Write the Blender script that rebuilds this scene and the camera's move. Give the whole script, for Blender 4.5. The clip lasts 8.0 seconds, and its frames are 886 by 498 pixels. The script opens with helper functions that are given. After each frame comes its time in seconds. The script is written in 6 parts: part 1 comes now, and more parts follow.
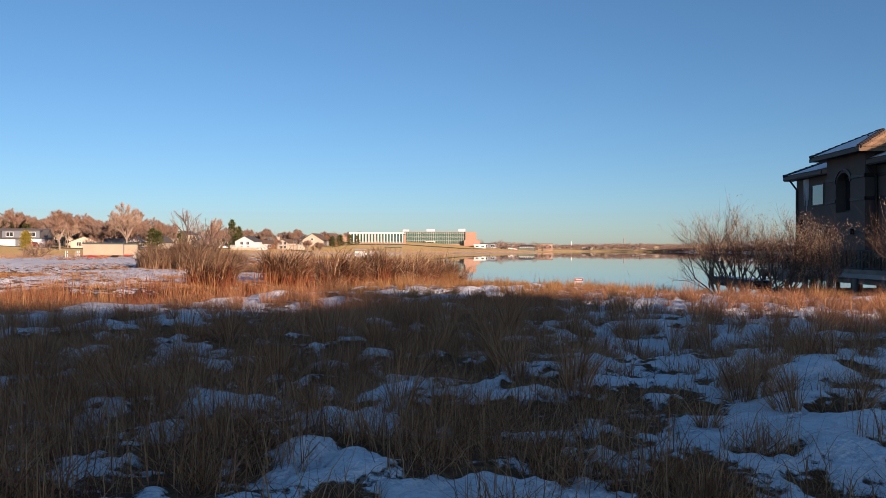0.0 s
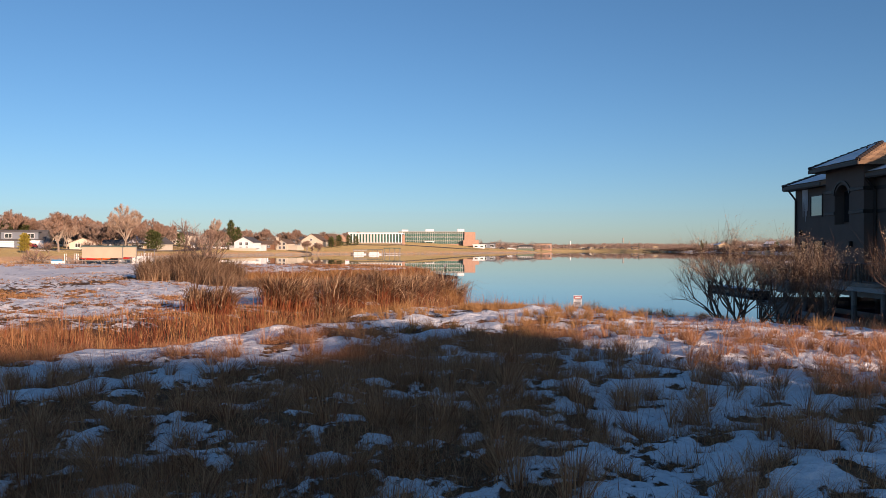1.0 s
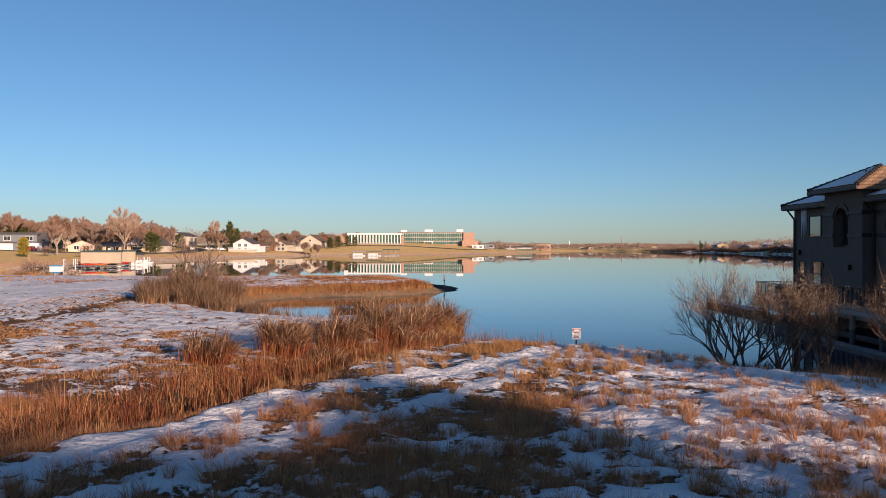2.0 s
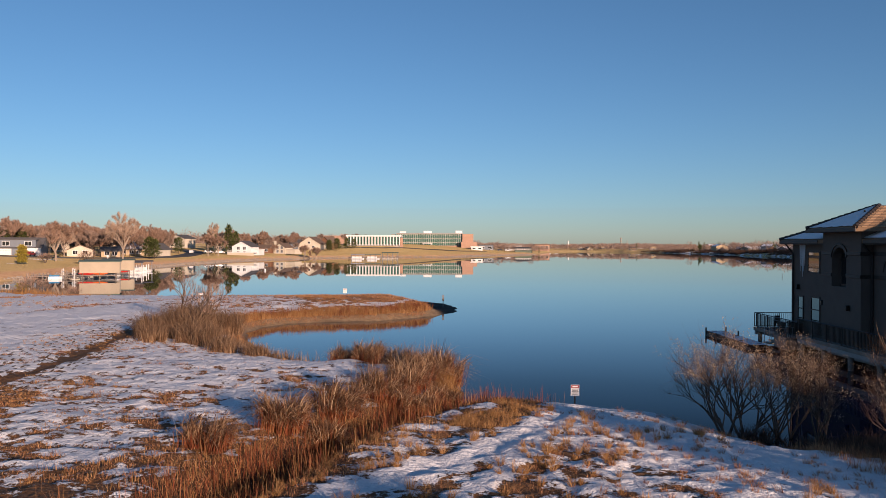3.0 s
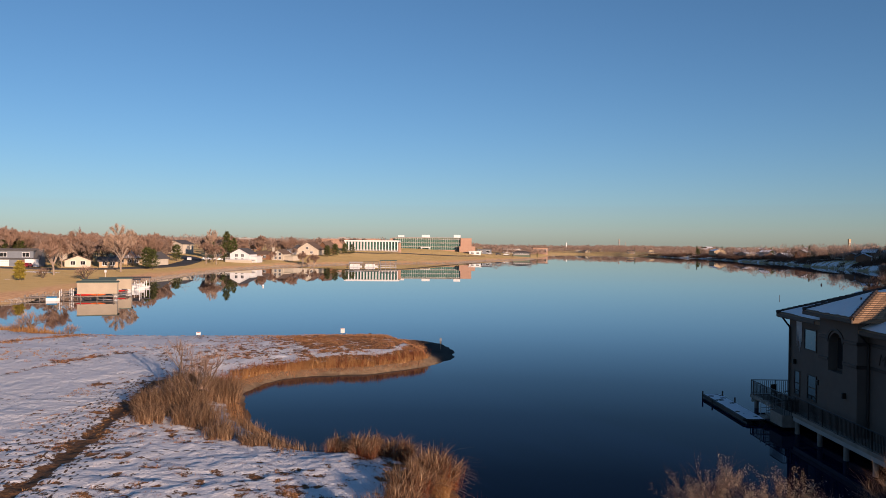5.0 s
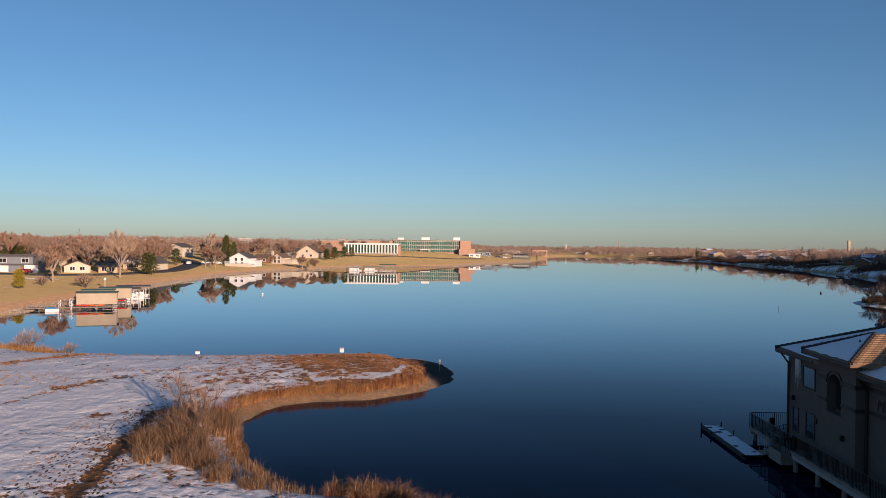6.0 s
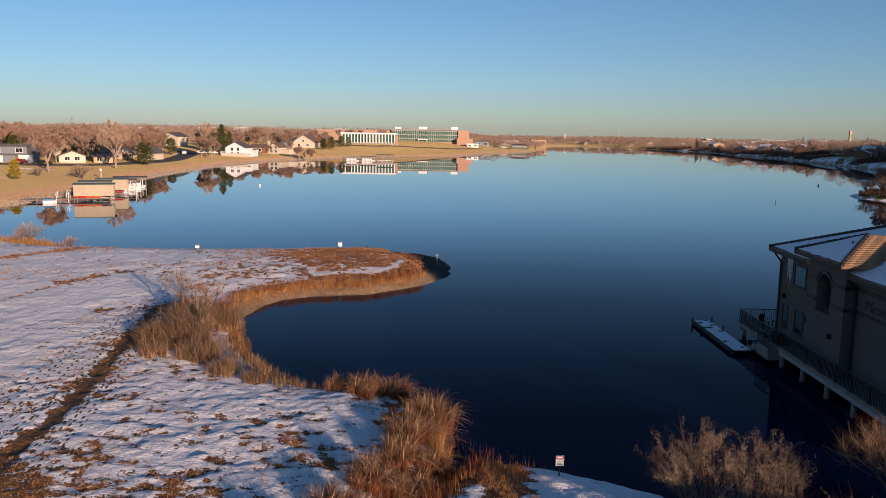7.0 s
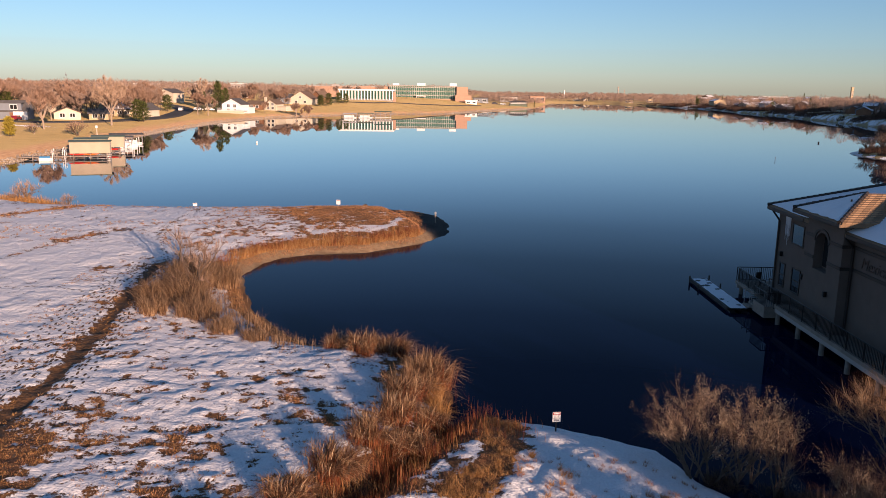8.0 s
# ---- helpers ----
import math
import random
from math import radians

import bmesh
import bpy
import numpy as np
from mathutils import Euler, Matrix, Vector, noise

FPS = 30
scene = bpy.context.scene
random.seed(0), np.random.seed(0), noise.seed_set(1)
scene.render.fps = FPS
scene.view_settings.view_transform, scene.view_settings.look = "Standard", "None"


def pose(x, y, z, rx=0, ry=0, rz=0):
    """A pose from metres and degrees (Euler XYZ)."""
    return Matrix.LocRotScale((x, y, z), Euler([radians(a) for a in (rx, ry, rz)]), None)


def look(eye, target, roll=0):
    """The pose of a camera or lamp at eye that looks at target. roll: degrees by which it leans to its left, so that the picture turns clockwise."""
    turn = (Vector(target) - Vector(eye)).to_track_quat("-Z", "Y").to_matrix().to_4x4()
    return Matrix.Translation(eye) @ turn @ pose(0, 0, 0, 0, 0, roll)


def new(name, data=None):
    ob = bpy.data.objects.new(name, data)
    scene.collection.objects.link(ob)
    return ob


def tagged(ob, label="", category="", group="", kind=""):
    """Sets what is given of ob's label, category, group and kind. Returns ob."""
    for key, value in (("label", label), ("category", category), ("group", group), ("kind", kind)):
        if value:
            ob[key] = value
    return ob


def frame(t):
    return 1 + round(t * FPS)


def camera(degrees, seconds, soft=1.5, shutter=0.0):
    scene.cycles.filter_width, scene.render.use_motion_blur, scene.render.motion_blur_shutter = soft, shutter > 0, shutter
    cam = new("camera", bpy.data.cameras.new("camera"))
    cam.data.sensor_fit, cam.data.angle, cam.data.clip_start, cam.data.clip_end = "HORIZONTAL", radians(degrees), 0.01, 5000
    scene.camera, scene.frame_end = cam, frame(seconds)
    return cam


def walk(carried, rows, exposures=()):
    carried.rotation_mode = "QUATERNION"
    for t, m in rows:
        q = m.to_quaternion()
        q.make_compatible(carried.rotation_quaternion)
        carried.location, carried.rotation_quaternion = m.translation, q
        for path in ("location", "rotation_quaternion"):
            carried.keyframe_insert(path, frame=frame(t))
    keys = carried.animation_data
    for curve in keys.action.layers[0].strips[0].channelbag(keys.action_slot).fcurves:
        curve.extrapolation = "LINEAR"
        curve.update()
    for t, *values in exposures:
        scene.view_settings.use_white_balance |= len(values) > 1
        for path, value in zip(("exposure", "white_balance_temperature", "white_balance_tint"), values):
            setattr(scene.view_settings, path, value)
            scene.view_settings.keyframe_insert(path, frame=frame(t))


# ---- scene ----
cam = camera(58.8, 8.0, soft=0.6)
# seconds, height, yaw, pitch, roll of the rising drone
PATH = [
    (0.0, 2.37, 0.54, 0.0, 0.1), (0.5, 2.73, 0.52, -0.03, 0.1), (1.0, 3.13, 0.47, -0.07, 0.1), (1.5, 3.67, 0.42, -0.12, 0.12),
    (1.7, 3.97, 0.41, -0.14, 0.13), (2.8, 6.42, 0.34, -0.30, 0.2), (3.0, 6.92, 0.32, -0.32, 0.22), (3.5, 8.17, 0.28, -0.37, 0.3),
    (4.0, 9.43, 0.24, -0.43, 0.37), (4.5, 10.71, 0.21, -0.48, 0.45), (4.7, 11.21, 0.20, -0.50, 0.48), (5.8, 13.94, 0.17, -0.55, 0.65),
    (6.0, 14.38, 0.16, -0.57, 0.68), (6.2, 14.68, 0.13, -0.64, 0.71), (6.3, 14.78, 0.11, -0.95, 0.73), (6.4, 14.86, 0.08, -1.52, 0.75),
    (6.5, 14.91, 0.05, -2.66, 0.77), (6.6, 14.95, 0.02, -3.94, 0.79), (6.7, 14.97, -0.02, -5.15, 0.81), (6.8, 14.99, -0.06, -6.40, 0.83),
    (6.9, 15.01, -0.09, -7.65, 0.85), (7.0, 15.03, -0.12, -8.62, 0.86), (7.1, 15.04, -0.14, -9.33, 0.87), (7.2, 15.05, -0.16, -9.72, 0.88),
    (7.3, 15.06, -0.17, -9.88, 0.89), (7.5, 15.07, -0.20, -10.00, 0.90), (7.6, 15.07, -0.21, -10.12, 0.90),
    (7.7, 15.07, -0.23, -10.60, 0.90), (7.8, 15.07, -0.25, -11.08, 0.90), (7.9, 15.07, -0.27, -11.45, 0.90), (8.0, 15.07, -0.29, -11.70, 0.90),
]
walk(cam, [(t, pose(0.1, 0.0, z, 90 + p, 0, yaw) @ pose(0, 0, 0, 0, 0, r)) for t, z, yaw, p, r in PATH],
     exposures=[(0.0, 0.62, 5950, 18.5), (1.7, 0.50, 5950, 18.5), (4.0, 0.34, 5950, 18.5), (6.2, 0.33, 5950, 18.5), (7.0, 0.41, 6100, 20), (7.5, 0.57, 6250, 21.5), (8.0, 0.76, 6400, 23.5)])

# ---- daylight: low winter sun behind the drone, clear sky ----
SUN_EL, SUN_AZ = radians(9.3), math.atan2(0.50, -0.866)
world = bpy.data.worlds.new("clear_winter_sky")
scene.world = world
world.use_nodes = True
wn = world.node_tree
sky = wn.nodes.new("ShaderNodeTexSky")
sky.sky_type, sky.sun_disc = "NISHITA", False
sky.sun_elevation, sky.sun_rotation = SUN_EL, SUN_AZ
sky.altitude, sky.air_density, sky.dust_density, sky.ozone_density = 1650, 1.0, 1.15, 3.1
wn.nodes["Background"].inputs["Strength"].default_value = 0.082
clear = wn.nodes.new("ShaderNodeHueSaturation")
clear.inputs["Hue"].default_value, clear.inputs["Saturation"].default_value = 0.491, 1.01
wn.links.new(sky.outputs["Color"], clear.inputs["Color"])
wn.links.new(clear.outputs["Color"], wn.nodes["Background"].inputs["Color"])
sun_data = bpy.data.lights.new("sun", "SUN")
sun_data.energy, sun_data.angle, sun_data.color = 5.0, radians(0.55), (1.0, 0.70, 0.46)
sun = new("sun", sun_data)
to_sun = Vector((math.sin(SUN_AZ) * math.cos(SUN_EL), math.cos(SUN_AZ) * math.cos(SUN_EL), math.sin(SUN_EL)))
sun.matrix_world = look(to_sun * 100, (0, 0, 0))

# ---- node materials ----
def shader(name):
    m = bpy.data.materials.new(name)
    m.use_nodes = True
    return m, m.node_tree, m.node_tree.nodes["Principled BSDF"]


def node(nt, kind, props=None, **links):
    n = nt.nodes.new(kind)
    for k, v in (props or {}).items():
        setattr(n, k, v)
    for k, v in links.items():
        k = int(k[1:]) if k[0] == "_" and k[1:].isdigit() else k.replace("_", " ")
        if isinstance(v, bpy.types.NodeSocket):
            nt.links.new(v, n.inputs[k])
        else:
            n.inputs[k].default_value = v
    return n


def ramp(nt, fac, stops):
    r = node(nt, "ShaderNodeValToRGB", Fac=fac)
    e = r.color_ramp.elements
    while len(e) < len(stops):
        e.new(0.5)
    for el, (p, c) in zip(e, stops):
        el.position, el.color = p, (*c, 1)
    return r.outputs["Color"]


def mix(nt, fac, a, b):
    n = node(nt, "ShaderNodeMix", {"data_type": "RGBA"})
    for sock, v in ((n.inputs[0], fac), (n.inputs[6], a), (n.inputs[7], b)):
        if isinstance(v, bpy.types.NodeSocket):
            nt.links.new(v, sock)
        else:
            sock.default_value = (*v, 1) if isinstance(v, tuple) else v
    return n.outputs[2]


def maths(nt, op, a, b=0.0):
    n = node(nt, "ShaderNodeMath", {"operation": op}, _0=a, _1=b)
    return n.outputs[0]


def noise_tex(nt, scale, detail=4.0, rough=0.55):
    co = node(nt, "ShaderNodeNewGeometry").outputs["Position"]
    return node(nt, "ShaderNodeTexNoise", Vector=co, Scale=scale, Detail=detail, Roughness=rough).outputs["Fac"]


def bump(nt, bsdf, height, strength, dist=0.02):
    b = node(nt, "ShaderNodeBump", Strength=strength, Distance=dist, Height=height)
    nt.links.new(b.outputs["Normal"], bsdf.inputs["Normal"])


def paint(name, rgb, rough=0.7, var=0.18, scale=6.0, relief=0.15, metal=0.0, island=0.0):
    """A surface of one paint or stuff, with stains, fine grain and relief."""
    m, nt, b = shader(name)
    big, fine = noise_tex(nt, scale * 0.15, 3), noise_tex(nt, scale * 4, 5)
    f = maths(nt, "ADD", maths(nt, "MULTIPLY", big, 0.6), maths(nt, "MULTIPLY", fine, 0.4))
    if island:
        rnd = node(nt, "ShaderNodeNewGeometry").outputs["Random Per Island"]
        f = maths(nt, "ADD", maths(nt, "MULTIPLY", f, 1 - island), maths(nt, "MULTIPLY", rnd, island))
    lo = tuple(c * (1 - 1.6 * var) for c in rgb)
    hi = tuple(min(1, c * (1 + 1.4 * var)) for c in rgb)
    nt.links.new(ramp(nt, f, [(0.25, lo), (0.75, hi)]), b.inputs["Base Color"])
    b.inputs["Roughness"].default_value, b.inputs["Metallic"].default_value = rough, metal
    if relief:
        bump(nt, b, fine, relief)
    return m


def blades(name, stops, rough=0.75, through_light=0.25):
    """Thin plant parts: each one takes its own colour; some light passes through."""
    m, nt, b = shader(name)
    rnd = node(nt, "ShaderNodeNewGeometry").outputs["Random Per Island"]
    col = ramp(nt, rnd, stops)
    nt.links.new(col, b.inputs["Base Color"])
    b.inputs["Roughness"].default_value = rough
    b.inputs["Specular IOR Level"].default_value = 0.25
    tr = node(nt, "ShaderNodeBsdfTranslucent", Color=col)
    mx = node(nt, "ShaderNodeMixShader", Fac=through_light)
    nt.links.new(b.outputs[0], mx.inputs[1])
    nt.links.new(tr.outputs[0], mx.inputs[2])
    nt.links.new(mx.outputs[0], nt.nodes["Material Output"].inputs["Surface"])
    return m


def ground_material():
    m, nt, b = shader("snowy_meadow_ground")

    def att(n):
        return node(nt, "ShaderNodeAttribute", {"attribute_name": n}).outputs["Fac"]
    n_mid, n_fine, n_big = noise_tex(nt, 2.2, 5), noise_tex(nt, 9, 7, 0.68), noise_tex(nt, 0.05, 4)
    litter = ramp(nt, n_fine, [(0.25, (0.05, 0.024, 0.012)), (0.5, (0.17, 0.085, 0.038)), (0.75, (0.33, 0.19, 0.085))])
    lawn = ramp(nt, maths(nt, "ADD", maths(nt, "MULTIPLY", noise_tex(nt, 0.25, 6), 0.6), maths(nt, "MULTIPLY", n_big, 0.4)),
                [(0.3, (0.34, 0.255, 0.105)), (0.5, (0.43, 0.32, 0.14)), (0.7, (0.47, 0.33, 0.15))])
    col = mix(nt, att("lawn"), litter, lawn)
    sand = ramp(nt, n_mid, [(0.3, (0.25, 0.165, 0.09)), (0.7, (0.38, 0.27, 0.16))])
    col = mix(nt, att("sand"), col, sand)
    bank = ramp(nt, noise_tex(nt, 0.9, 5), [(0.3, (0.36, 0.21, 0.115)), (0.5, (0.46, 0.285, 0.155)), (0.7, (0.54, 0.38, 0.22))])
    col = mix(nt, att("bank"), col, bank)
    dirt = ramp(nt, n_fine, [(0.3, (0.04, 0.026, 0.016)), (0.7, (0.12, 0.075, 0.042))])
    col = mix(nt, att("dirt"), col, dirt)
    # near-black mud; round the peninsula's tip this colour paints in the shade
    mud_shade = ramp(nt, n_mid, [(0.3, (0.012, 0.011, 0.011)), (0.7, (0.03, 0.028, 0.026))])
    col = mix(nt, att("mud_shade"), col, mud_shade)
    c = maths(nt, "ADD", att("cover"), maths(nt, "MULTIPLY", maths(nt, "SUBTRACT", n_mid, 0.5), 1.25))
    c = maths(nt, "ADD", c, maths(nt, "MULTIPLY", maths(nt, "SUBTRACT", n_fine, 0.5), 1.15))
    c = node(nt, "ShaderNodeMapRange", Value=c)
    c.inputs["From Min"].default_value, c.inputs["From Max"].default_value = -0.03, 0.05
    snow = ramp(nt, n_fine, [(0.2, (0.70, 0.70, 0.72)), (0.7, (0.86, 0.86, 0.87))])
    nt.links.new(mix(nt, c.outputs[0], col, snow), b.inputs["Base Color"])
    b.inputs["Roughness"].default_value = 0.85
    b.inputs["Specular IOR Level"].default_value = 0.2
    nt.links.new(maths(nt, "MULTIPLY", att("lawn"), 0.6), b.inputs["Diffuse Roughness"])
    h = maths(nt, "ADD", maths(nt, "MULTIPLY", c.outputs[0], 0.8), maths(nt, "ADD", maths(nt, "MULTIPLY", noise_tex(nt, 2.6, 3, 0.5), 1.2), maths(nt, "MULTIPLY", noise_tex(nt, 9, 4, 0.6), 1.0)))
    dents = node(nt, "ShaderNodeTexVoronoi", {"feature": "SMOOTH_F1"}, Vector=node(nt, "ShaderNodeNewGeometry").outputs["Position"], Scale=2.3).outputs["Distance"]
    h = maths(nt, "ADD", h, maths(nt, "MULTIPLY", maths(nt, "MINIMUM", dents, 0.35), 1.6))
    bump(nt, b, h, 0.9, 0.10)
    return m


def water_material():
    """Dark clear water; its mirror gloss grows towards grazing view."""
    m, nt, b = shader("still_lake_water")
    b.inputs["Base Color"].default_value = (0.0013, 0.0045, 0.023, 1)
    b.inputs["Roughness"].default_value, b.inputs["Specular IOR Level"].default_value = 0.6, 0.0
    co = node(nt, "ShaderNodeNewGeometry").outputs["Position"]
    w = node(nt, "ShaderNodeTexNoise", Vector=co, Scale=0.9, Detail=3.0).outputs["Fac"]
    wave = node(nt, "ShaderNodeBump", Strength=0.02, Distance=0.03, Height=w)
    facing = node(nt, "ShaderNodeLayerWeight", Blend=0.5).outputs["Facing"]
    grey = lambda v: (v, v, v)
    gloss = ramp(nt, facing, [(0.55, grey(0.016)), (0.66, grey(0.026)), (0.72, grey(0.055)), (0.787, grey(0.135)), (0.83, grey(0.255)), (0.863, grey(0.41)), (0.90, grey(0.60)), (0.94, grey(0.76)), (1.0, grey(0.97))])
    mirror = node(nt, "ShaderNodeBsdfGlossy", Color=(0.94, 0.97, 1.0, 1), Roughness=0.012)
    nt.links.new(wave.outputs["Normal"], mirror.inputs["Normal"])
    mx = node(nt, "ShaderNodeMixShader", Fac=gloss)
    nt.links.new(b.outputs[0], mx.inputs[1])
    nt.links.new(mirror.outputs[0], mx.inputs[2])
    nt.links.new(mx.outputs[0], nt.nodes["Material Output"].inputs["Surface"])
    return m


def glass(name, rgb, rough=0.05, spec=0.6):
    m, nt, b = shader(name)
    nt.links.new(ramp(nt, noise_tex(nt, 0.8, 3), [(0.3, tuple(c * 0.7 for c in rgb)), (0.7, rgb)]), b.inputs["Base Color"])
    b.inputs["Roughness"].default_value, b.inputs["Specular IOR Level"].default_value = rough, spec
    b.inputs["Coat Weight"].default_value, b.inputs["Coat Roughness"].default_value = 0.6, 0.03
    return m


M = {
    "ground": ground_material(), "water": water_material(),
    "grass": blades("dry_meadow_grass", [(0.0, (0.15, 0.058, 0.030)), (0.35, (0.35, 0.155, 0.075)), (0.7, (0.53, 0.27, 0.125)), (1.0, (0.66, 0.38, 0.19))]),
    "straw": blades("golden_straw", [(0.0, (0.22, 0.11, 0.035)), (0.5, (0.43, 0.225, 0.08)), (1.0, (0.56, 0.335, 0.15))]),
    "rust": blades("rust_red_stems", [(0.0, (0.09, 0.022, 0.013)), (0.45, (0.25, 0.068, 0.028)), (0.8, (0.33, 0.115, 0.045)), (1.0, (0.42, 0.22, 0.09))]),
    "plume": blades("grey_tan_plumes", [(0.0, (0.045, 0.021, 0.012)), (0.35, (0.17, 0.088, 0.046)), (0.75, (0.41, 0.25, 0.135)), (1.0, (0.66, 0.47, 0.29))]),
    "twig": blades("bare_pinkish_twigs", [(0.0, (0.17, 0.105, 0.075)), (0.5, (0.36, 0.235, 0.17)), (1.0, (0.52, 0.36, 0.26))], 0.8, 0.1),
    "brushwood": blades("brown_willow_wands", [(0.0, (0.07, 0.040, 0.026)), (0.5, (0.22, 0.130, 0.075)), (1.0, (0.42, 0.29, 0.175))]),
    "far_twig": blades("brown_winter_crowns", [(0.0, (0.17, 0.12, 0.092)), (0.5, (0.34, 0.24, 0.185)), (1.0, (0.48, 0.35, 0.275))], 0.85, 0.1),
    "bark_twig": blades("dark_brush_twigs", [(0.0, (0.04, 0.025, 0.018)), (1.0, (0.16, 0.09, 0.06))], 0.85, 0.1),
    "pale_twig": blades("pale_cottonwood_twigs", [(0.0, (0.34, 0.24, 0.175)), (1.0, (0.62, 0.46, 0.34))], 0.8, 0.1),
    "turf": blades("dormant_tan_lawn", [(0.0, (0.33, 0.245, 0.095)), (0.5, (0.43, 0.32, 0.13)), (1.0, (0.53, 0.41, 0.18))]),
    "leaf": blades("withered_tan_leaves", [(0.0, (0.26, 0.15, 0.08)), (0.5, (0.46, 0.33, 0.20)), (1.0, (0.66, 0.54, 0.38))], 0.6, 0.35),
    "needle": blades("dark_pine_needles", [(0.0, (0.025, 0.04, 0.014)), (0.5, (0.10, 0.12, 0.035)), (1.0, (0.22, 0.23, 0.075))], 0.7, 0.15),
    "needle_y": blades("yellow_green_needles", [(0.0, (0.24, 0.20, 0.03)), (0.5, (0.48, 0.38, 0.06)), (1.0, (0.62, 0.48, 0.09))], 0.7, 0.15),
    "soil": paint("trodden_brown_soil", (0.085, 0.055, 0.035), 0.95, 0.35, 9, 0.4),
    "bark": paint("grey_brown_bark", (0.13, 0.09, 0.065), 0.9, 0.4, 12, 0.5),
    "pale_bark": paint("pale_bark", (0.34, 0.265, 0.20), 0.9, 0.3, 8, 0.4),
    "stucco": paint("taupe_stucco", (0.122, 0.094, 0.078), 0.9, 0.10, 9, 0.25),
    "trim": paint("dark_brown_trim", (0.035, 0.026, 0.022), 0.6, 0.25, 10, 0.1),
    "tile": paint("brown_clay_roof_tile", (0.24, 0.15, 0.085), 0.85, 0.3, 7, 0.3, 0, 0.5),
    "snow": paint("settled_snow", (0.80, 0.80, 0.82), 0.85, 0.06, 3, 0.5),
    "pane": glass("dark_window_glass", (0.02, 0.024, 0.028)),
    "lettering": paint("weathered_dark_lettering", (0.075, 0.055, 0.045), 0.8, 0.2, 9, 0.1),
    # lighter base colour stands in for sky light on the pane
    "pale_pane": glass("sky_lit_window_glass", (0.05, 0.06, 0.065), 0.02, 0.9),
    "green_pane": glass("green_curtain_glass", (0.06, 0.15, 0.115), 0.12, 0.5),
    "iron": paint("black_iron", (0.02, 0.02, 0.021), 0.45, 0.2, 20, 0.05, 0.6),
    "galv": paint("grey_galvanised_steel", (0.38, 0.38, 0.38), 0.45, 0.15, 8, 0.05, 0.7),
    "timber": paint("weathered_grey_timber", (0.24, 0.20, 0.165), 0.9, 0.3, 9, 0.4),
    "dark_timber": paint("wet_dark_timber", (0.045, 0.035, 0.03), 0.8, 0.3, 9, 0.4),
    "concrete": paint("grey_concrete", (0.33, 0.31, 0.29), 0.9, 0.15, 5, 0.2),
    "white": paint("white_painted_board", (0.74, 0.73, 0.71), 0.6, 0.07, 4, 0.08),
    "cream": paint("cream_painted_board", (0.58, 0.51, 0.40), 0.7, 0.08, 4, 0.08),
    "tan": paint("tan_painted_siding", (0.44, 0.33, 0.20), 0.75, 0.10, 4, 0.1),
    "canvas": paint("tan_canvas_curtain", (0.42, 0.35, 0.255), 0.85, 0.10, 4, 0.1),
    "bluegrey": paint("blue_grey_siding", (0.17, 0.19, 0.22), 0.75, 0.10, 4, 0.1),
    "brownwall": paint("brown_siding", (0.22, 0.11, 0.06), 0.8, 0.15, 4, 0.1),
    "brick": paint("red_brown_brickwork", (0.42, 0.26, 0.18), 0.9, 0.15, 10, 0.2),
    "shingle": paint("grey_asphalt_shingle", (0.10, 0.095, 0.095), 0.95, 0.25, 6, 0.3),
    "brownroof": paint("brown_asphalt_shingle", (0.17, 0.115, 0.08), 0.95, 0.25, 6, 0.3),
    "greenroof": paint("faded_green_canopy", (0.12, 0.16, 0.11), 0.6, 0.15, 3, 0.1),
    "greenroof2": paint("deep_green_canopy", (0.03, 0.11, 0.07), 0.6, 0.15, 3, 0.1),
    "asphalt": paint("grey_asphalt", (0.055, 0.053, 0.052), 0.9, 0.2, 5, 0.2),
    "red": paint("red_plastic", (0.62, 0.035, 0.02), 0.4, 0.08, 3, 0.0),
    "orange": paint("orange_plastic", (0.75, 0.14, 0.02), 0.4, 0.08, 3, 0.0),
    "blue": paint("blue_boat_cover", (0.05, 0.22, 0.42), 0.5, 0.1, 3, 0.0),
    "maroon": paint("maroon_sign_paint", (0.25, 0.02, 0.03), 0.5, 0.08, 5, 0.0),
    "navy": paint("dark_ink", (0.03, 0.03, 0.05), 0.6, 0.08, 5, 0.0),
    "stone": paint("pale_shore_stone", (0.36, 0.30, 0.24), 0.9, 0.25, 8, 0.4),
}

# ---- small tools for building ----
def part(name, bm, material, parent, label=""):
    me = bpy.data.meshes.new(name)
    bm.to_mesh(me)
    bm.free()
    return piece(name, me, material, parent, label=label)


def piece(name, me, material, parent, at=None, label=""):
    """One mesh object under a thing; alike pieces share their mesh."""
    if material and not me.materials:
        me.materials.append(M[material])
    ob = new(name, me)
    ob.parent = parent
    if at is not None:
        ob.matrix_basis = at if isinstance(at, Matrix) else Matrix.Translation(at)
    if label:
        ob["label"] = label
    return ob


def thing(name, at, label, category, group="", kind="", turn=0.0):
    ob = new(name)
    ob.matrix_basis = pose(*at, 0, 0, turn)
    ob.empty_display_size = 0.3
    return tagged(ob, label, category, group, kind)


def box(bm, x0, y0, z0, x1, y1, z1):
    v = [bm.verts.new((x, y, z)) for z in (z0, z1) for y in (y0, y1) for x in (x0, x1)]
    for f in ((0, 2, 3, 1), (4, 5, 7, 6), (0, 1, 5, 4), (2, 6, 7, 3), (0, 4, 6, 2), (1, 3, 7, 5)):
        bm.faces.new([v[i] for i in f])
    return bm


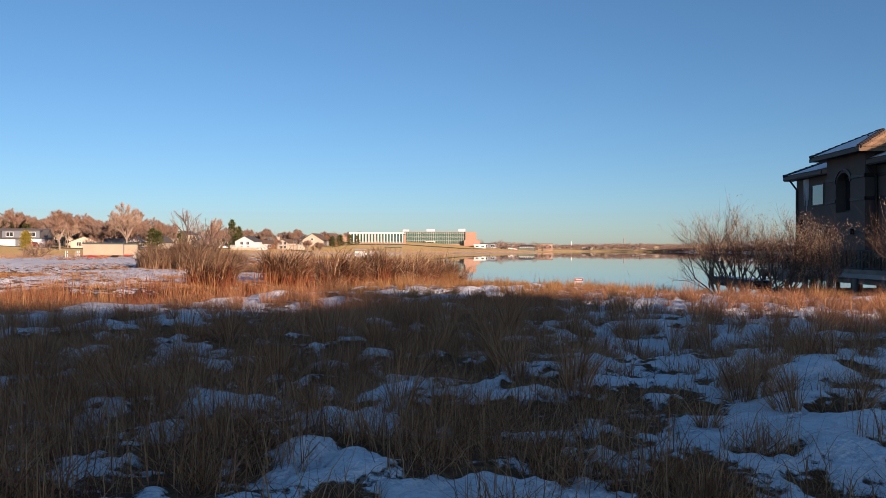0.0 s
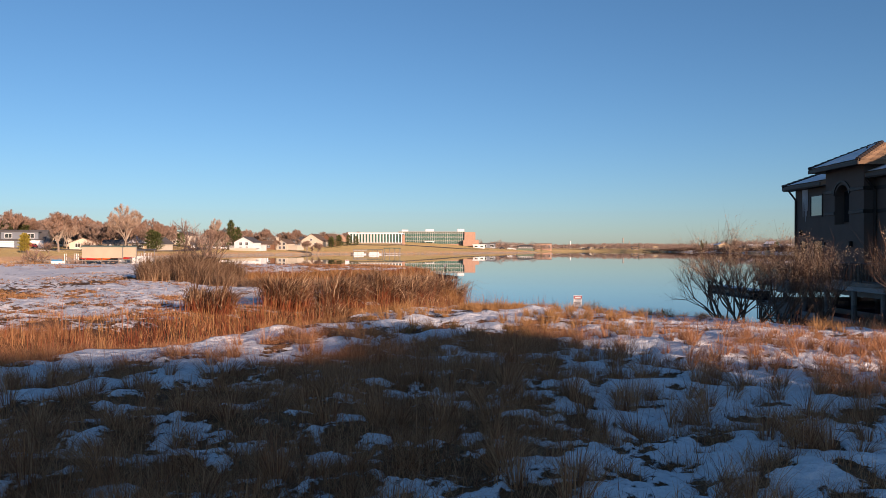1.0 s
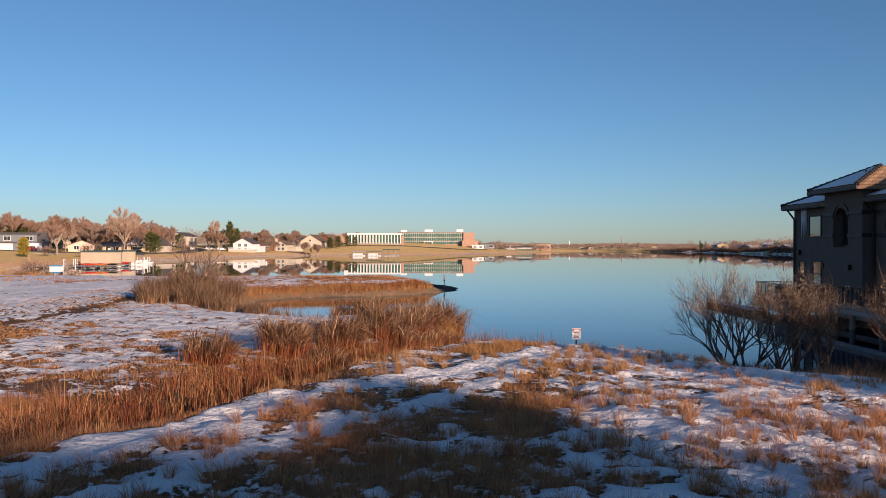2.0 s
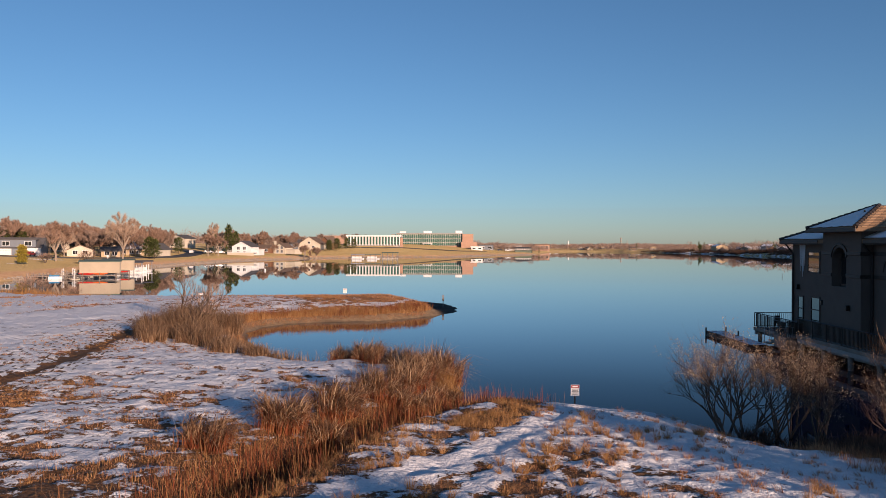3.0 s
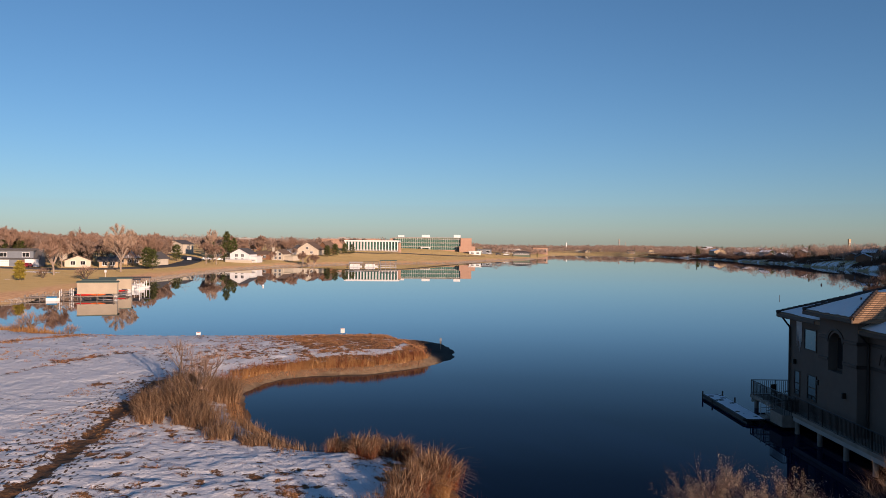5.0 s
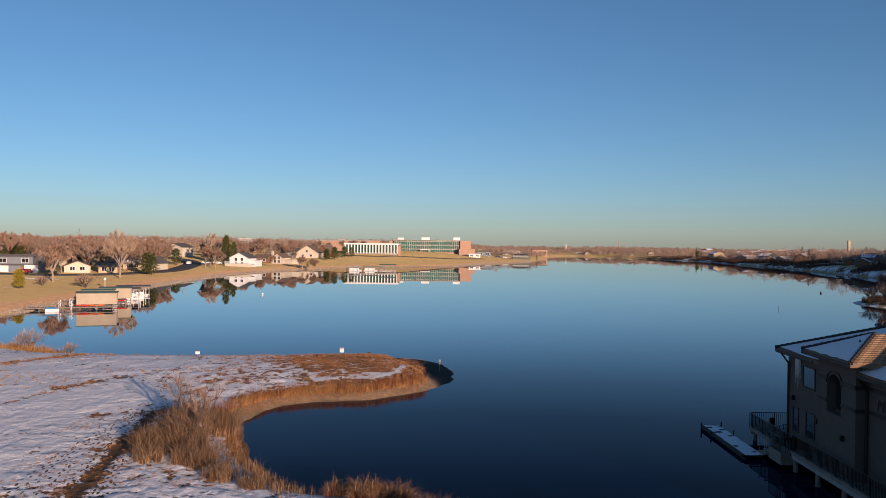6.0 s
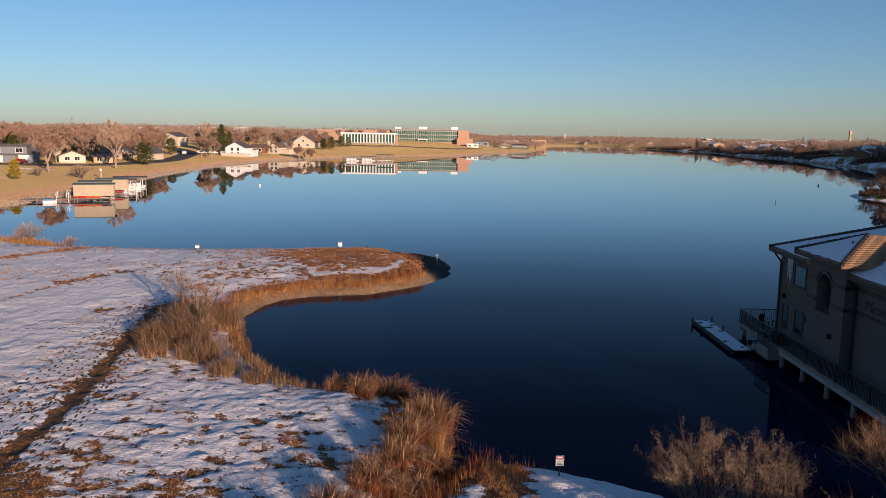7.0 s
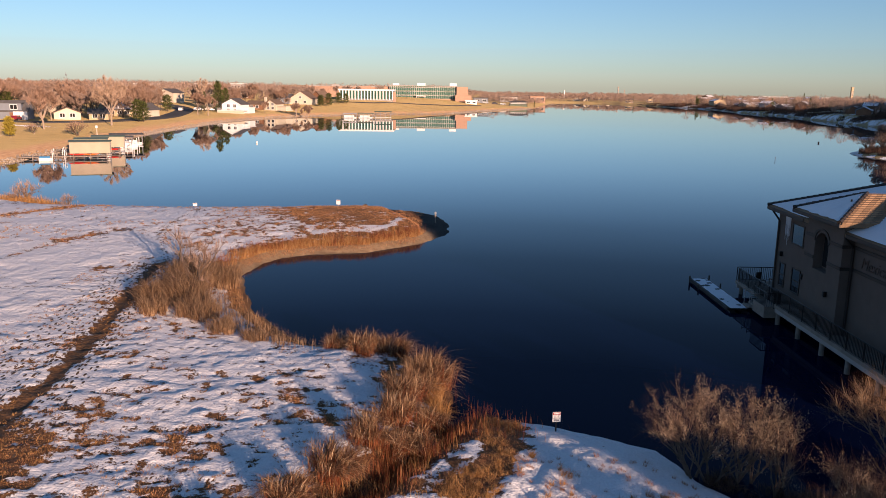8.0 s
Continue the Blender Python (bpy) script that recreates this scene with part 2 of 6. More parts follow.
def boxes(*rows, bevel=0.0):
    bm = bmesh.new()
    for r in rows:
        box(bm, *r)
    if bevel:
        bmesh.ops.bevel(bm, geom=bm.edges[:], offset=bevel, segments=1, affect="EDGES")
    return bm


def prism(bm, pts, axis, a, b):
    """A flat outline drawn out along an axis from a to b."""
    def at(p, q):
        p = list(p)
        p.insert(axis, q)
        return bm.verts.new(p)
    lo, hi = [at(p, a) for p in pts], [at(p, b) for p in pts]
    bm.faces.new(lo)
    bm.faces.new(hi[::-1])
    for i in range(len(pts)):
        j = (i + 1) % len(pts)
        bm.faces.new((lo[i], hi[i], hi[j], lo[j]))
    bmesh.ops.recalc_face_normals(bm, faces=bm.faces[:])
    return bm


def rod(bm, p, q, r0, r1=None, n=6):
    p, q = Vector(p), Vector(q)
    r1 = r0 if r1 is None else r1
    ax = (q - p).normalized()
    u = ax.orthogonal().normalized()
    w = ax.cross(u)
    ring = [[bm.verts.new(c + (u * math.cos(2 * math.pi * k / n) + w * math.sin(2 * math.pi * k / n)) * r) for k in range(n)]
            for c, r in ((p, r0), (q, r1))]
    for k in range(n):
        j = (k + 1) % n
        bm.faces.new((ring[0][k], ring[0][j], ring[1][j], ring[1][k]))
    bm.faces.new(ring[0][::-1])
    bm.faces.new(ring[1])
    return bm


def slab(bm, corners, thick):
    """A plate of that thickness under three or four corners."""
    n = Vector((0, 0, -thick))
    top = [bm.verts.new(c) for c in corners]
    low = [bm.verts.new(Vector(c) + n) for c in corners]
    bm.faces.new(top)
    bm.faces.new(low[::-1])
    for i in range(len(top)):
        j = (i + 1) % len(top)
        bm.faces.new((top[i], low[i], low[j], top[j]))
    bmesh.ops.recalc_face_normals(bm, faces=bm.faces[:])
    return bm


def tri_mesh(name, verts, tris, material):
    me = bpy.data.meshes.new(name)
    verts, tris = np.asarray(verts, np.float32), np.asarray(tris, np.int32)
    me.vertices.add(len(verts))
    me.vertices.foreach_set("co", verts.ravel())
    me.loops.add(tris.size)
    me.loops.foreach_set("vertex_index", tris.ravel())
    me.polygons.add(len(tris))
    me.polygons.foreach_set("loop_start", np.arange(0, tris.size, 3, dtype=np.int32))
    me.update(calc_edges=True)
    if material:
        me.materials.append(M[material])
    return me


def ribbons(base, tip, width, bend=None, rng=None, segments=2):
    """Thin tapered blades from base to tip, each bent sideways. Returns vertices and triangles."""
    n = len(base)
    rng = rng or np.random.default_rng(1)
    a = rng.uniform(0, 2 * np.pi, n)
    side = np.stack([np.cos(a), np.sin(a), np.zeros(n)], 1) * np.broadcast_to(width, (n,))[:, None] * 0.5
    along = tip - base
    bend = np.zeros((n, 3)) if bend is None else bend
    rows = []
    for k in range(segments):
        s = k / segments
        c = base + along * s + bend * (s * s)
        w = side * (1 - 0.6 * s)
        rows += [c - w, c + w]
    rows.append(base + along + bend)
    per = 2 * segments + 1
    verts = np.stack(rows, 1).reshape(-1, 3)
    t = []
    for k in range(segments - 1):
        t += [(2 * k, 2 * k + 1, 2 * k + 3), (2 * k, 2 * k + 3, 2 * k + 2)]
    t.append((2 * segments - 2, 2 * segments - 1, 2 * segments))
    tris = (np.arange(n)[:, None, None] * per + np.array(t)[None]).reshape(-1, 3)
    return verts, tris


def joined(groups):
    v, t, o = [], [], 0
    for a, b in groups:
        v.append(a)
        t.append(b + o)
        o += len(a)
    return np.concatenate(v), np.concatenate(t)


def value_noise(x, y, seed):
    xi, yi = np.floor(x).astype(np.int64), np.floor(y).astype(np.int64)
    fx, fy = x - xi, y - yi
    fx, fy = fx * fx * (3 - 2 * fx), fy * fy * (3 - 2 * fy)

    def h(i, j):
        n = (i * 374761393 + j * 668265263 + seed * 1442695041) & 0xFFFFFFFF
        n = ((n ^ (n >> 13)) * 1274126177) & 0xFFFFFFFF
        return ((n ^ (n >> 16)) & 0xFFFF) / 32767.5 - 1
    top = h(xi, yi) * (1 - fx) + h(xi + 1, yi) * fx
    low = h(xi, yi + 1) * (1 - fx) + h(xi + 1, yi + 1) * fx
    return top * (1 - fy) + low * fy


def fbm(x, y, size, octaves=4, seed=0):
    v, amp, tot = 0.0, 1.0, 0.0
    for o in range(octaves):
        v = v + amp * value_noise(x / size * 2 ** o + 17.3 * o, y / size * 2 ** o - 9.1 * o, seed + o)
        tot += amp
        amp *= 0.55
    return v / tot


def step(a, b, v):
    s = np.clip((v - a) / (b - a), 0, 1)
    return s * s * (3 - 2 * s)


def to_line(x, y, pts):
    """Distance to a line of points."""
    d = np.full(np.shape(x), 1e9)
    for (ax, ay), (bx, by) in zip(pts[:-1], pts[1:]):
        ux, uy = bx - ax, by - ay
        s = np.clip(((x - ax) * ux + (y - ay) * uy) / (ux * ux + uy * uy), 0, 1)
        d = np.minimum(d, np.hypot(x - ax - s * ux, y - ay - s * uy))
    return d


def inside(x, y, pts):
    c = np.zeros(np.shape(x), bool)
    for (ax, ay), (bx, by) in zip(pts, pts[1:] + pts[:1]):
        if ay != by:
            c ^= ((ay > y) != (by > y)) & (x < (bx - ax) * (y - ay) / (by - ay) + ax)
    return c

# ---- the lie of the land ----
NEAR_SHORE = [(-90, 102), (-56, 99), (-46, 94.6), (-32, 93.6), (-20, 95), (-9, 97), (-5.4, 96.4), (-2.5, 95), (-0.1, 92.3), (1.0, 87.2), (1.1, 82.6),
              (0.6, 79.5), (-0.9, 76.3), (-3, 73.8), (-6.5, 70.6), (-10.9, 69.6), (-13.8, 67.8), (-15.2, 64.8), (-15.5, 60.8), (-14.3, 56.8), (-12.6, 51.5),
              (-9, 45.6), (-6.8, 43.9), (-4.5, 44.9), (-1.8, 43.3), (0.3, 39.6), (0.75, 36.6), (1.0, 35.2), (1.9, 34.5), (2.9, 34.2),
              (4.4, 33.5), (7, 32.3), (9.3, 30.9), (10.2, 28.3), (11.6, 26.2), (14.5, 25), (19, 25.5), (26, 29), (38, 32), (70, 36), (130, 60), (250, 120)]
FAR_SHORE = [(270, 240), (192, 332), (200, 400), (204, 440), (214, 505), (206, 560), (214, 640), (196, 690), (190, 740), (172, 800), (135, 830), (110, 800), (100, 745),
             (80, 640), (65, 576), (46, 535), (29, 512), (12, 462), (3, 442), (-24, 428), (-46, 408), (-58, 391), (-72, 364), (-80, 338), (-85, 312), (-86, 249), (-84, 214), (-81, 180), (-80, 158), (-79, 142),
             (-95, 128), (-130, 112)]
LAKE = NEAR_SHORE + FAR_SHORE
TRACK = [(-22, 60), (-21, 55), (-19.9, 46.5), (-18.7, 40.6), (-18.1, 35.6), (-17.8, 30), (-17, 24), (-14.5, 20)]
FOOTPATH_2 = [(-5.5, 8), (-3.7, 10.6), (-2.65, 13), (-0.6, 15.6), (1.2, 19), (2.4, 22)]
FOOTPATH = [(-8.5, 7), (-6.1, 10.6), (-5.1, 12.5), (-4, 14.5), (-2.8, 17.3), (-1.1, 18.9), (1.3, 21.5), (3.1, 25), (5.2, 30)]
DITCH = [(1.1, 34.4), (0.3, 31), (-1.2, 28), (-2.8, 25), (-3.9, 21.5), (-5.0, 18), (-6.2, 15), (-8.2, 12.4), (-12, 9)]
ROAD = [(-200, 214), (-150, 229), (-123, 241), (-114, 254), (-109, 270), (-105, 290), (-106, 312), (-112, 345), (-117, 366), (-126, 383), (-136, 394), (-175, 420)]
STREAKS = [[(-50, 76), (-45, 80), (-41, 89)], [(-37, 56), (-34, 60), (-33, 66), (-30, 73)]]
TIP_PATH = [(-12, 74.8), (-7, 76.8), (-4.6, 79.8), (-4.2, 84)]
RIDGE = [(2.9, 33.2), (2.9, 30), (2.2, 27.5), (1.2, 25.2)]


def shore(x, y):
    """Metres from the water's edge, positive on land."""
    d = to_line(x, y, LAKE + LAKE[:1])
    d = np.where(inside(x, y, LAKE), -d, d)
    isle = 14 - np.hypot((x - 118) * 0.85, (y - 192) * 0.95) + 1.5 * fbm(x, y, 9, 3, 5)
    return np.maximum(d, isle)


def shaded_flat(x, y):
    """The bare low flat round the peninsula's tip, coloured dark in place of shade."""
    return step(-0.4, 1.4, x + 1.3 + 0.405 * (y - 79)) * step(75.5, 78.5, y) * (y < 100) * (x < 10)


def height(x, y):
    d = shore(x, y) + 0.35 * fbm(x, y, 1.7, 3, 3)
    far = step(105, 150, np.hypot(x, y))
    low = 1.15 * (1 - np.exp(-np.maximum(d, 0) / 3.2)) + 0.012 * np.minimum(np.maximum(d, 0), 20)
    r, side = np.hypot(x, y), x / np.maximum(y, 1)
    basin = step(0.0, 0.06, side) * step(600, 720, r) * (y > 0)
    bluff = step(140, 190, x) * step(620, 540, r)
    hill = 1.6 * (1 - np.exp(-np.maximum(d, 0) / 5)) + 3.6 * step(4, 110, d) * (1 - 0.6 * basin) + 3.0 * step(150, 1500, d) * (1 - basin) - 0.006 * np.maximum(r - 1300, 0) * basin
    # with an 11 m ridge added just out of view to shade the far bank
    hill = hill + 2.0 * (1 - np.exp(-np.maximum(d, 0) / 7)) * bluff + 11 * np.exp(-((x - 0.585 * y - 14) / 9) ** 2) * step(320, 345, y) * step(480, 455, y)
    hill = hill + 3.4 * np.exp(-((x + 22) / 62) ** 2 - ((y - 525) / 85) ** 2) * step(8, 55, d)
    z = low * (1 - far) + hill * far
    z = np.where(d < 0, np.maximum(-1.6, 0.28 * d), z)
    flat = shaded_flat(x, y)
    z = np.where(d > 0, z * (1 - 0.72 * flat), z)
    bumps = (0.10 * fbm(x, y, 2.6, 4, 11) + 0.06 * fbm(x, y, 0.7, 3, 12) + 0.085 * fbm(x * 0.7, y * 1.3, 0.62, 2, 13)) * (1 - far) * step(0.0, 3, d)
    ditch = 0.75 * np.exp(-(to_line(x, y, DITCH) / 0.9) ** 2) * (1 - far)
    rut = 0.10 * np.exp(-(to_line(x, y, TRACK) / 0.45) ** 2)
    walked = 0.06 * np.exp(-(to_line(x, y, FOOTPATH) / 0.3) ** 2)
    return z + bumps - ditch - rut - walked


def cover(x, y):
    """Snow cover: above nought snow lies, below it the dry grass shows."""
    d = shore(x, y)
    left = step(-1.5, -5, x + 0.30 * (y - 30) - 3.0 * step(29, 33, y)) * step(20, 27, y + 0.35 * x + 6)
    near = step(16, 10, y) * (1 - left)
    mid = (1 - near) * (1 - left)
    c = (0.80 * fbm(x, y * 1.35, 0.85, 5, 21) + 0.42 * fbm(x, y * 1.2, 3.6, 3, 22)) * mid
    c = c + (0.85 * fbm(x, y * 1.1, 0.28, 4, 25) + 0.30 * fbm(x, y, 1.2, 3, 26)) * near
    c = c + (0.64 * fbm(x * 0.75, y * 1.4, 0.42, 4, 27) + 0.30 * fbm(x, y * 1.3, 3.5, 3, 28)) * left
    wear = step(40, 27, y) * step(-20, -8, x)
    c = c - 0.04 + (0.32 - 0.12 * wear) * left + 0.30 * step(0.0, 1.5, x - 0.10 * y) * step(2.5, 4, y) - 0.05 * near - 0.10 * step(5, 3, x) * step(14, 17, y) * step(24, 20, y)
    c = c + 0.50 * step(6.0, 2.5, d) * step(3.2, 5.5, x) * step(16, 20, y) + 0.30 * step(6.5, 10, x) * step(12, 20, y) * (d > 0)
    c = c + 0.75 * np.exp(-(to_line(x, y, FOOTPATH) / 0.55) ** 2)
    c = c + 0.6 * np.exp(-(to_line(x, y, FOOTPATH_2) / 0.4) ** 2)
    c = c - 1.1 * np.exp(-(to_line(x, y, RIDGE) / 0.6) ** 2) - 1.5 * np.exp(-(to_line(x, y, DITCH) / 1.0) ** 2)
    scuff = to_line(x, y, TRACK) + 0.35 * fbm(x, y, 0.9, 3, 92)
    c = c - (0.9 + 0.8 * fbm(x, y, 0.8, 3, 93)) * np.exp(-(scuff / 0.36) ** 2) - 0.14 * np.exp(-(scuff / 1.6) ** 2)
    c = c - (1.0 + 0.8 * fbm(x, y, 0.7, 3, 94)) * np.exp(-((x + 16.2) / 1.8) ** 2 - ((y - 26.5) / 2.8) ** 2)
    c = c - 0.62 * np.exp(-(to_line(x, y, STREAKS[0]) / 1.0) ** 2) - 0.50 * np.exp(-(to_line(x, y, STREAKS[1]) / 0.9) ** 2) - 0.5 * np.exp(-(np.hypot(x + 25.5, y - 57.5) / 1.3) ** 2)
    c = c + 0.9 * np.exp(-(to_line(x, y, TIP_PATH) / 0.5) ** 2)
    pen = step(62, 70, y)
    c = c - 0.14 * pen - 0.15 * pen * step(78, 88, y) * step(-30, -8, x) - 0.5 * pen * step(4, 1.5, d) - 3 * shaded_flat(x, y)
    c = c - 2.0 * step(1.7, 0.7, d) * step(43, 46, y) * step(-1, -4, x) - 1.5 * step(1.4, 0.6, d) * step(26, 28, y) * step(1.6, 0.9, x) * (y < 48)
    c = c + 0.25 * step(-20, -30, x) * step(20, 30, y)
    far = step(104, 118, np.hypot(x, y))
    right_bank = step(170, 200, x) * step(780, 700, y)
    c = c * (1 - 0.2 * far) - 1.6 * far * (1 - right_bank) - 0.30 * far
    drive = np.exp(-((x + 117) / 13) ** 2 - ((y - 226) / 7) ** 2) + np.exp(-((x + 107) / 6) ** 2 - ((y - 191) / 2.5) ** 2)
    isle = np.exp(-(np.hypot(x - 118, y - 192) / 22) ** 4)
    return c + 1.9 * drive * far + 2.6 * isle * step(2.8, 1.4, d) + 0.04 * far * right_bank


def ground_sheet():
    """One sheet of rings, finer near the meadow, out to the horizon."""
    ang = np.radians(np.concatenate([np.linspace(-180, -38, 36, endpoint=False), np.linspace(-38, 38, 400, endpoint=False), np.linspace(38, 180, 36, endpoint=False)]))
    rad = np.concatenate([[0.0, 1.0, 1.8], np.geomspace(2.5, 110, 560, endpoint=False), np.geomspace(110, 4900, 250)])
    R, A = np.meshgrid(rad, ang, indexing="ij")
    x, y = R * np.sin(A), R * np.cos(A)
    c, d = cover(x, y), shore(x, y)
    z = height(x, y) + 0.05 * step(-0.15, 0.35, c) * (R < 110)
    n, k = len(rad), len(ang)
    i, j = np.meshgrid(np.arange(n - 1), np.arange(k), indexing="ij")
    a, b, e, f = i * k + j, i * k + (j + 1) % k, (i + 1) * k + (j + 1) % k, (i + 1) * k + j
    tris = np.concatenate([np.stack([a, f, e], -1).reshape(-1, 3), np.stack([a, e, b], -1).reshape(-1, 3)])
    me = tri_mesh("ground", np.stack([x, y, z], -1).reshape(-1, 3), tris, "ground")
    me.polygons.foreach_set("use_smooth", np.ones(len(me.polygons), bool))
    far = step(104, 125, R)
    fields = {
        "cover": c,
        "lawn": far,
        "sand": step(2.6, 0.8, d) * step(-1.5, -0.3, d) * step(55, 62, y) * np.where(R > 104, 0.8, 1),
        "bank": step(0.8, 2.2, d) * step(8.5, 5.5, d + 3 * fbm(x, y, 14, 3, 62)) * step(-0.6, -0.1, fbm(x, y, 8, 3, 61)) * far * (x < 60),
        "dirt": np.clip(np.exp(-(to_line(x, y, TRACK) / (0.30 + 0.0045 * np.clip(70 - y, 0, 50))) ** 2) * step(-0.45, 0.25, fbm(x, y, 1.1, 4, 91)) + 0.8 * np.exp(-(((x + 17) / 2.5) ** 2 + ((y - 26) / 4.5) ** 2)), 0, 1),
        # mud in ditch and lake bed, painted shade on the tip's flat
        "mud_shade": np.clip(shaded_flat(x, y) + 1.1 * np.exp(-(to_line(x, y, DITCH) / 1.25) ** 2) + step(0.1, -0.4, d) * (R < 110), 0, 1),
    }
    for name, v in fields.items():
        me.attributes.new(name, "FLOAT", "POINT").data.foreach_set("value", np.asarray(v, np.float32).ravel())
    ob = new("ground", me)
    tagged(ob, "snow-patched winter meadow and brown lakeside lawn", "ground", kind="structure")
    return rad, ang, z


RAD, ANG, SHEET = ground_sheet()


def on_sheet(x, y):
    """Height of the built ground at places before the camera."""
    r, a = np.interp(np.hypot(x, y), RAD, np.arange(len(RAD))), np.interp(np.arctan2(x, y), ANG, np.arange(len(ANG)))
    i, j = np.minimum(r.astype(int), len(RAD) - 2), np.minimum(a.astype(int), len(ANG) - 2)
    u, v = r - i, a - j
    return (SHEET[i, j] * (1 - u) + SHEET[i + 1, j] * u) * (1 - v) + (SHEET[i, j + 1] * (1 - u) + SHEET[i + 1, j + 1] * u) * v

bm = bmesh.new()
bmesh.ops.create_circle(bm, cap_ends=True, segments=64, radius=1050, matrix=Matrix.Translation((0, 600, 0)))
water = part("water", bm, "water", None)
tagged(water, "still dark blue lake that mirrors the far shore", "lake", kind="structure")


def shore_stones():
    """Pale riprap along the far lawn's edge, past counting."""
    rng = np.random.default_rng(404)
    line = np.array(FAR_SHORE[FAR_SHORE.index((65, 576)):FAR_SHORE.index((-79, 142)) + 1])
    run = np.concatenate([[0], np.cumsum(np.hypot(*np.diff(line, axis=0).T))])
    n = 9000
    t = rng.uniform(0, run[-1], n)
    x, y = np.interp(t, run, line[:, 0]) + rng.normal(0, 1.3, n), np.interp(t, run, line[:, 1]) + rng.normal(0, 1.3, n)
    d = shore(x, y)
    ok = (d > -0.2) & (d < 2.4)
    x, y = x[ok], y[ok]
    c = np.stack([x, y, on_sheet(x, y) + 0.05], 1)
    size = rng.uniform(0.10, 0.34, len(x))[:, None]
    corners = [(1, 0, 0), (0, 1, 0), (-1, 0, 0), (0, -1, 0), (0, 0, 0.8), (0, 0, -0.8)]
    v = np.stack([c + size * (np.array(p) * rng.uniform(0.6, 1.3, (len(x), 1)) + rng.normal(0, 0.2, (len(x), 3))) for p in corners], 1).reshape(-1, 3)
    f = np.array([(0, 1, 4), (1, 2, 4), (2, 3, 4), (3, 0, 4), (1, 0, 5), (2, 1, 5), (3, 2, 5), (0, 3, 5)])
    tris = (np.arange(len(x))[:, None, None] * 6 + f[None]).reshape(-1, 3)
    tagged(new("shore_stones", tri_mesh("shore_stones", v, tris, "stone")), "pale riprap stones along the far shore", "stones", kind="stuff")


shore_stones()


def road_strip(name, pts, half, material, label):
    bm = bmesh.new()
    dense = []
    for (ax, ay), (bx, by) in zip(pts[:-1], pts[1:]):
        m = max(2, int(math.hypot(bx - ax, by - ay) / 3))
        dense += [(ax + (bx - ax) * k / m, ay + (by - ay) * k / m) for k in range(m)]
    dense.append(pts[-1])
    for _ in range(6):
        dense = [dense[0]] + [tuple((p[i] + 2 * q[i] + r[i]) / 4 for i in (0, 1)) for p, q, r in zip(dense, dense[1:], dense[2:])] + [dense[-1]]
    last = None
    for k, p in enumerate(dense):
        q = dense[min(k + 1, len(dense) - 1)]
        o = dense[max(k - 1, 0)]
        t = Vector((q[0] - o[0], q[1] - o[1], 0)).normalized()
        s = Vector((-t.y, t.x, 0)) * half
        z = float(np.max(height(np.array([p[0] - s.x, p[0], p[0] + s.x]), np.array([p[1] - s.y, p[1], p[1] + s.y])))) + 0.12
        row = [bm.verts.new((p[0] + w * s.x, p[1] + w * s.y, z - (0.5 if abs(w) > 1 else 0))) for w in (-1.04, -1, 1, 1.04)]
        if last:
            for i in range(3):
                bm.faces.new((last[i], last[i + 1], row[i + 1], row[i]))
        last = row
    bmesh.ops.recalc_face_normals(bm, faces=bm.faces[:])
    tagged(part(name, bm, material, None), label, name, kind="structure")


road_strip("road", ROAD, 3.8, "asphalt", "grey asphalt street bending along the lakeside lawn")

# ---- the lakeside restaurant building on piers ----
def hip_roof(bm, x0, y0, x1, y1, z, rise, over, thick=0.22):
    """A hip roof over a rectangle, with its eaves' overhang."""
    x0, y0, x1, y1 = x0 - over, y0 - over, x1 + over, y1 + over
    w, d = x1 - x0, y1 - y0
    if w > d:
        a, b = Vector((x0 + d / 2, y0 + d / 2, z + rise)), Vector((x1 - d / 2, y0 + d / 2, z + rise))
        planes = [((x0, y0, z), (x1, y0, z), b, a), ((x1, y1, z), (x0, y1, z), a, b), ((x0, y1, z), (x0, y0, z), a), ((x1, y0, z), (x1, y1, z), b)]
    else:
        a, b = Vector((x0 + w / 2, y0 + w / 2, z + rise)), Vector((x0 + w / 2, y1 - w / 2, z + rise))
        planes = [((x0, y0, z), (x1, y0, z), a), ((x1, y1, z), (x0, y1, z), b), ((x0, y1, z), (x0, y0, z), a, b), ((x1, y0, z), (x1, y1, z), b, a)]
    for p in planes:
        slab(bm, p, thick)
    return planes


def on_plane(corners, inset, lift):
    """The corners of a roof plane drawn in from its edges and lifted."""
    c = [Vector(p) for p in corners]
    mid = sum(c, Vector()) / len(c)
    return [p + (mid - p).normalized() * inset + Vector((0, 0, lift)) for p in c]


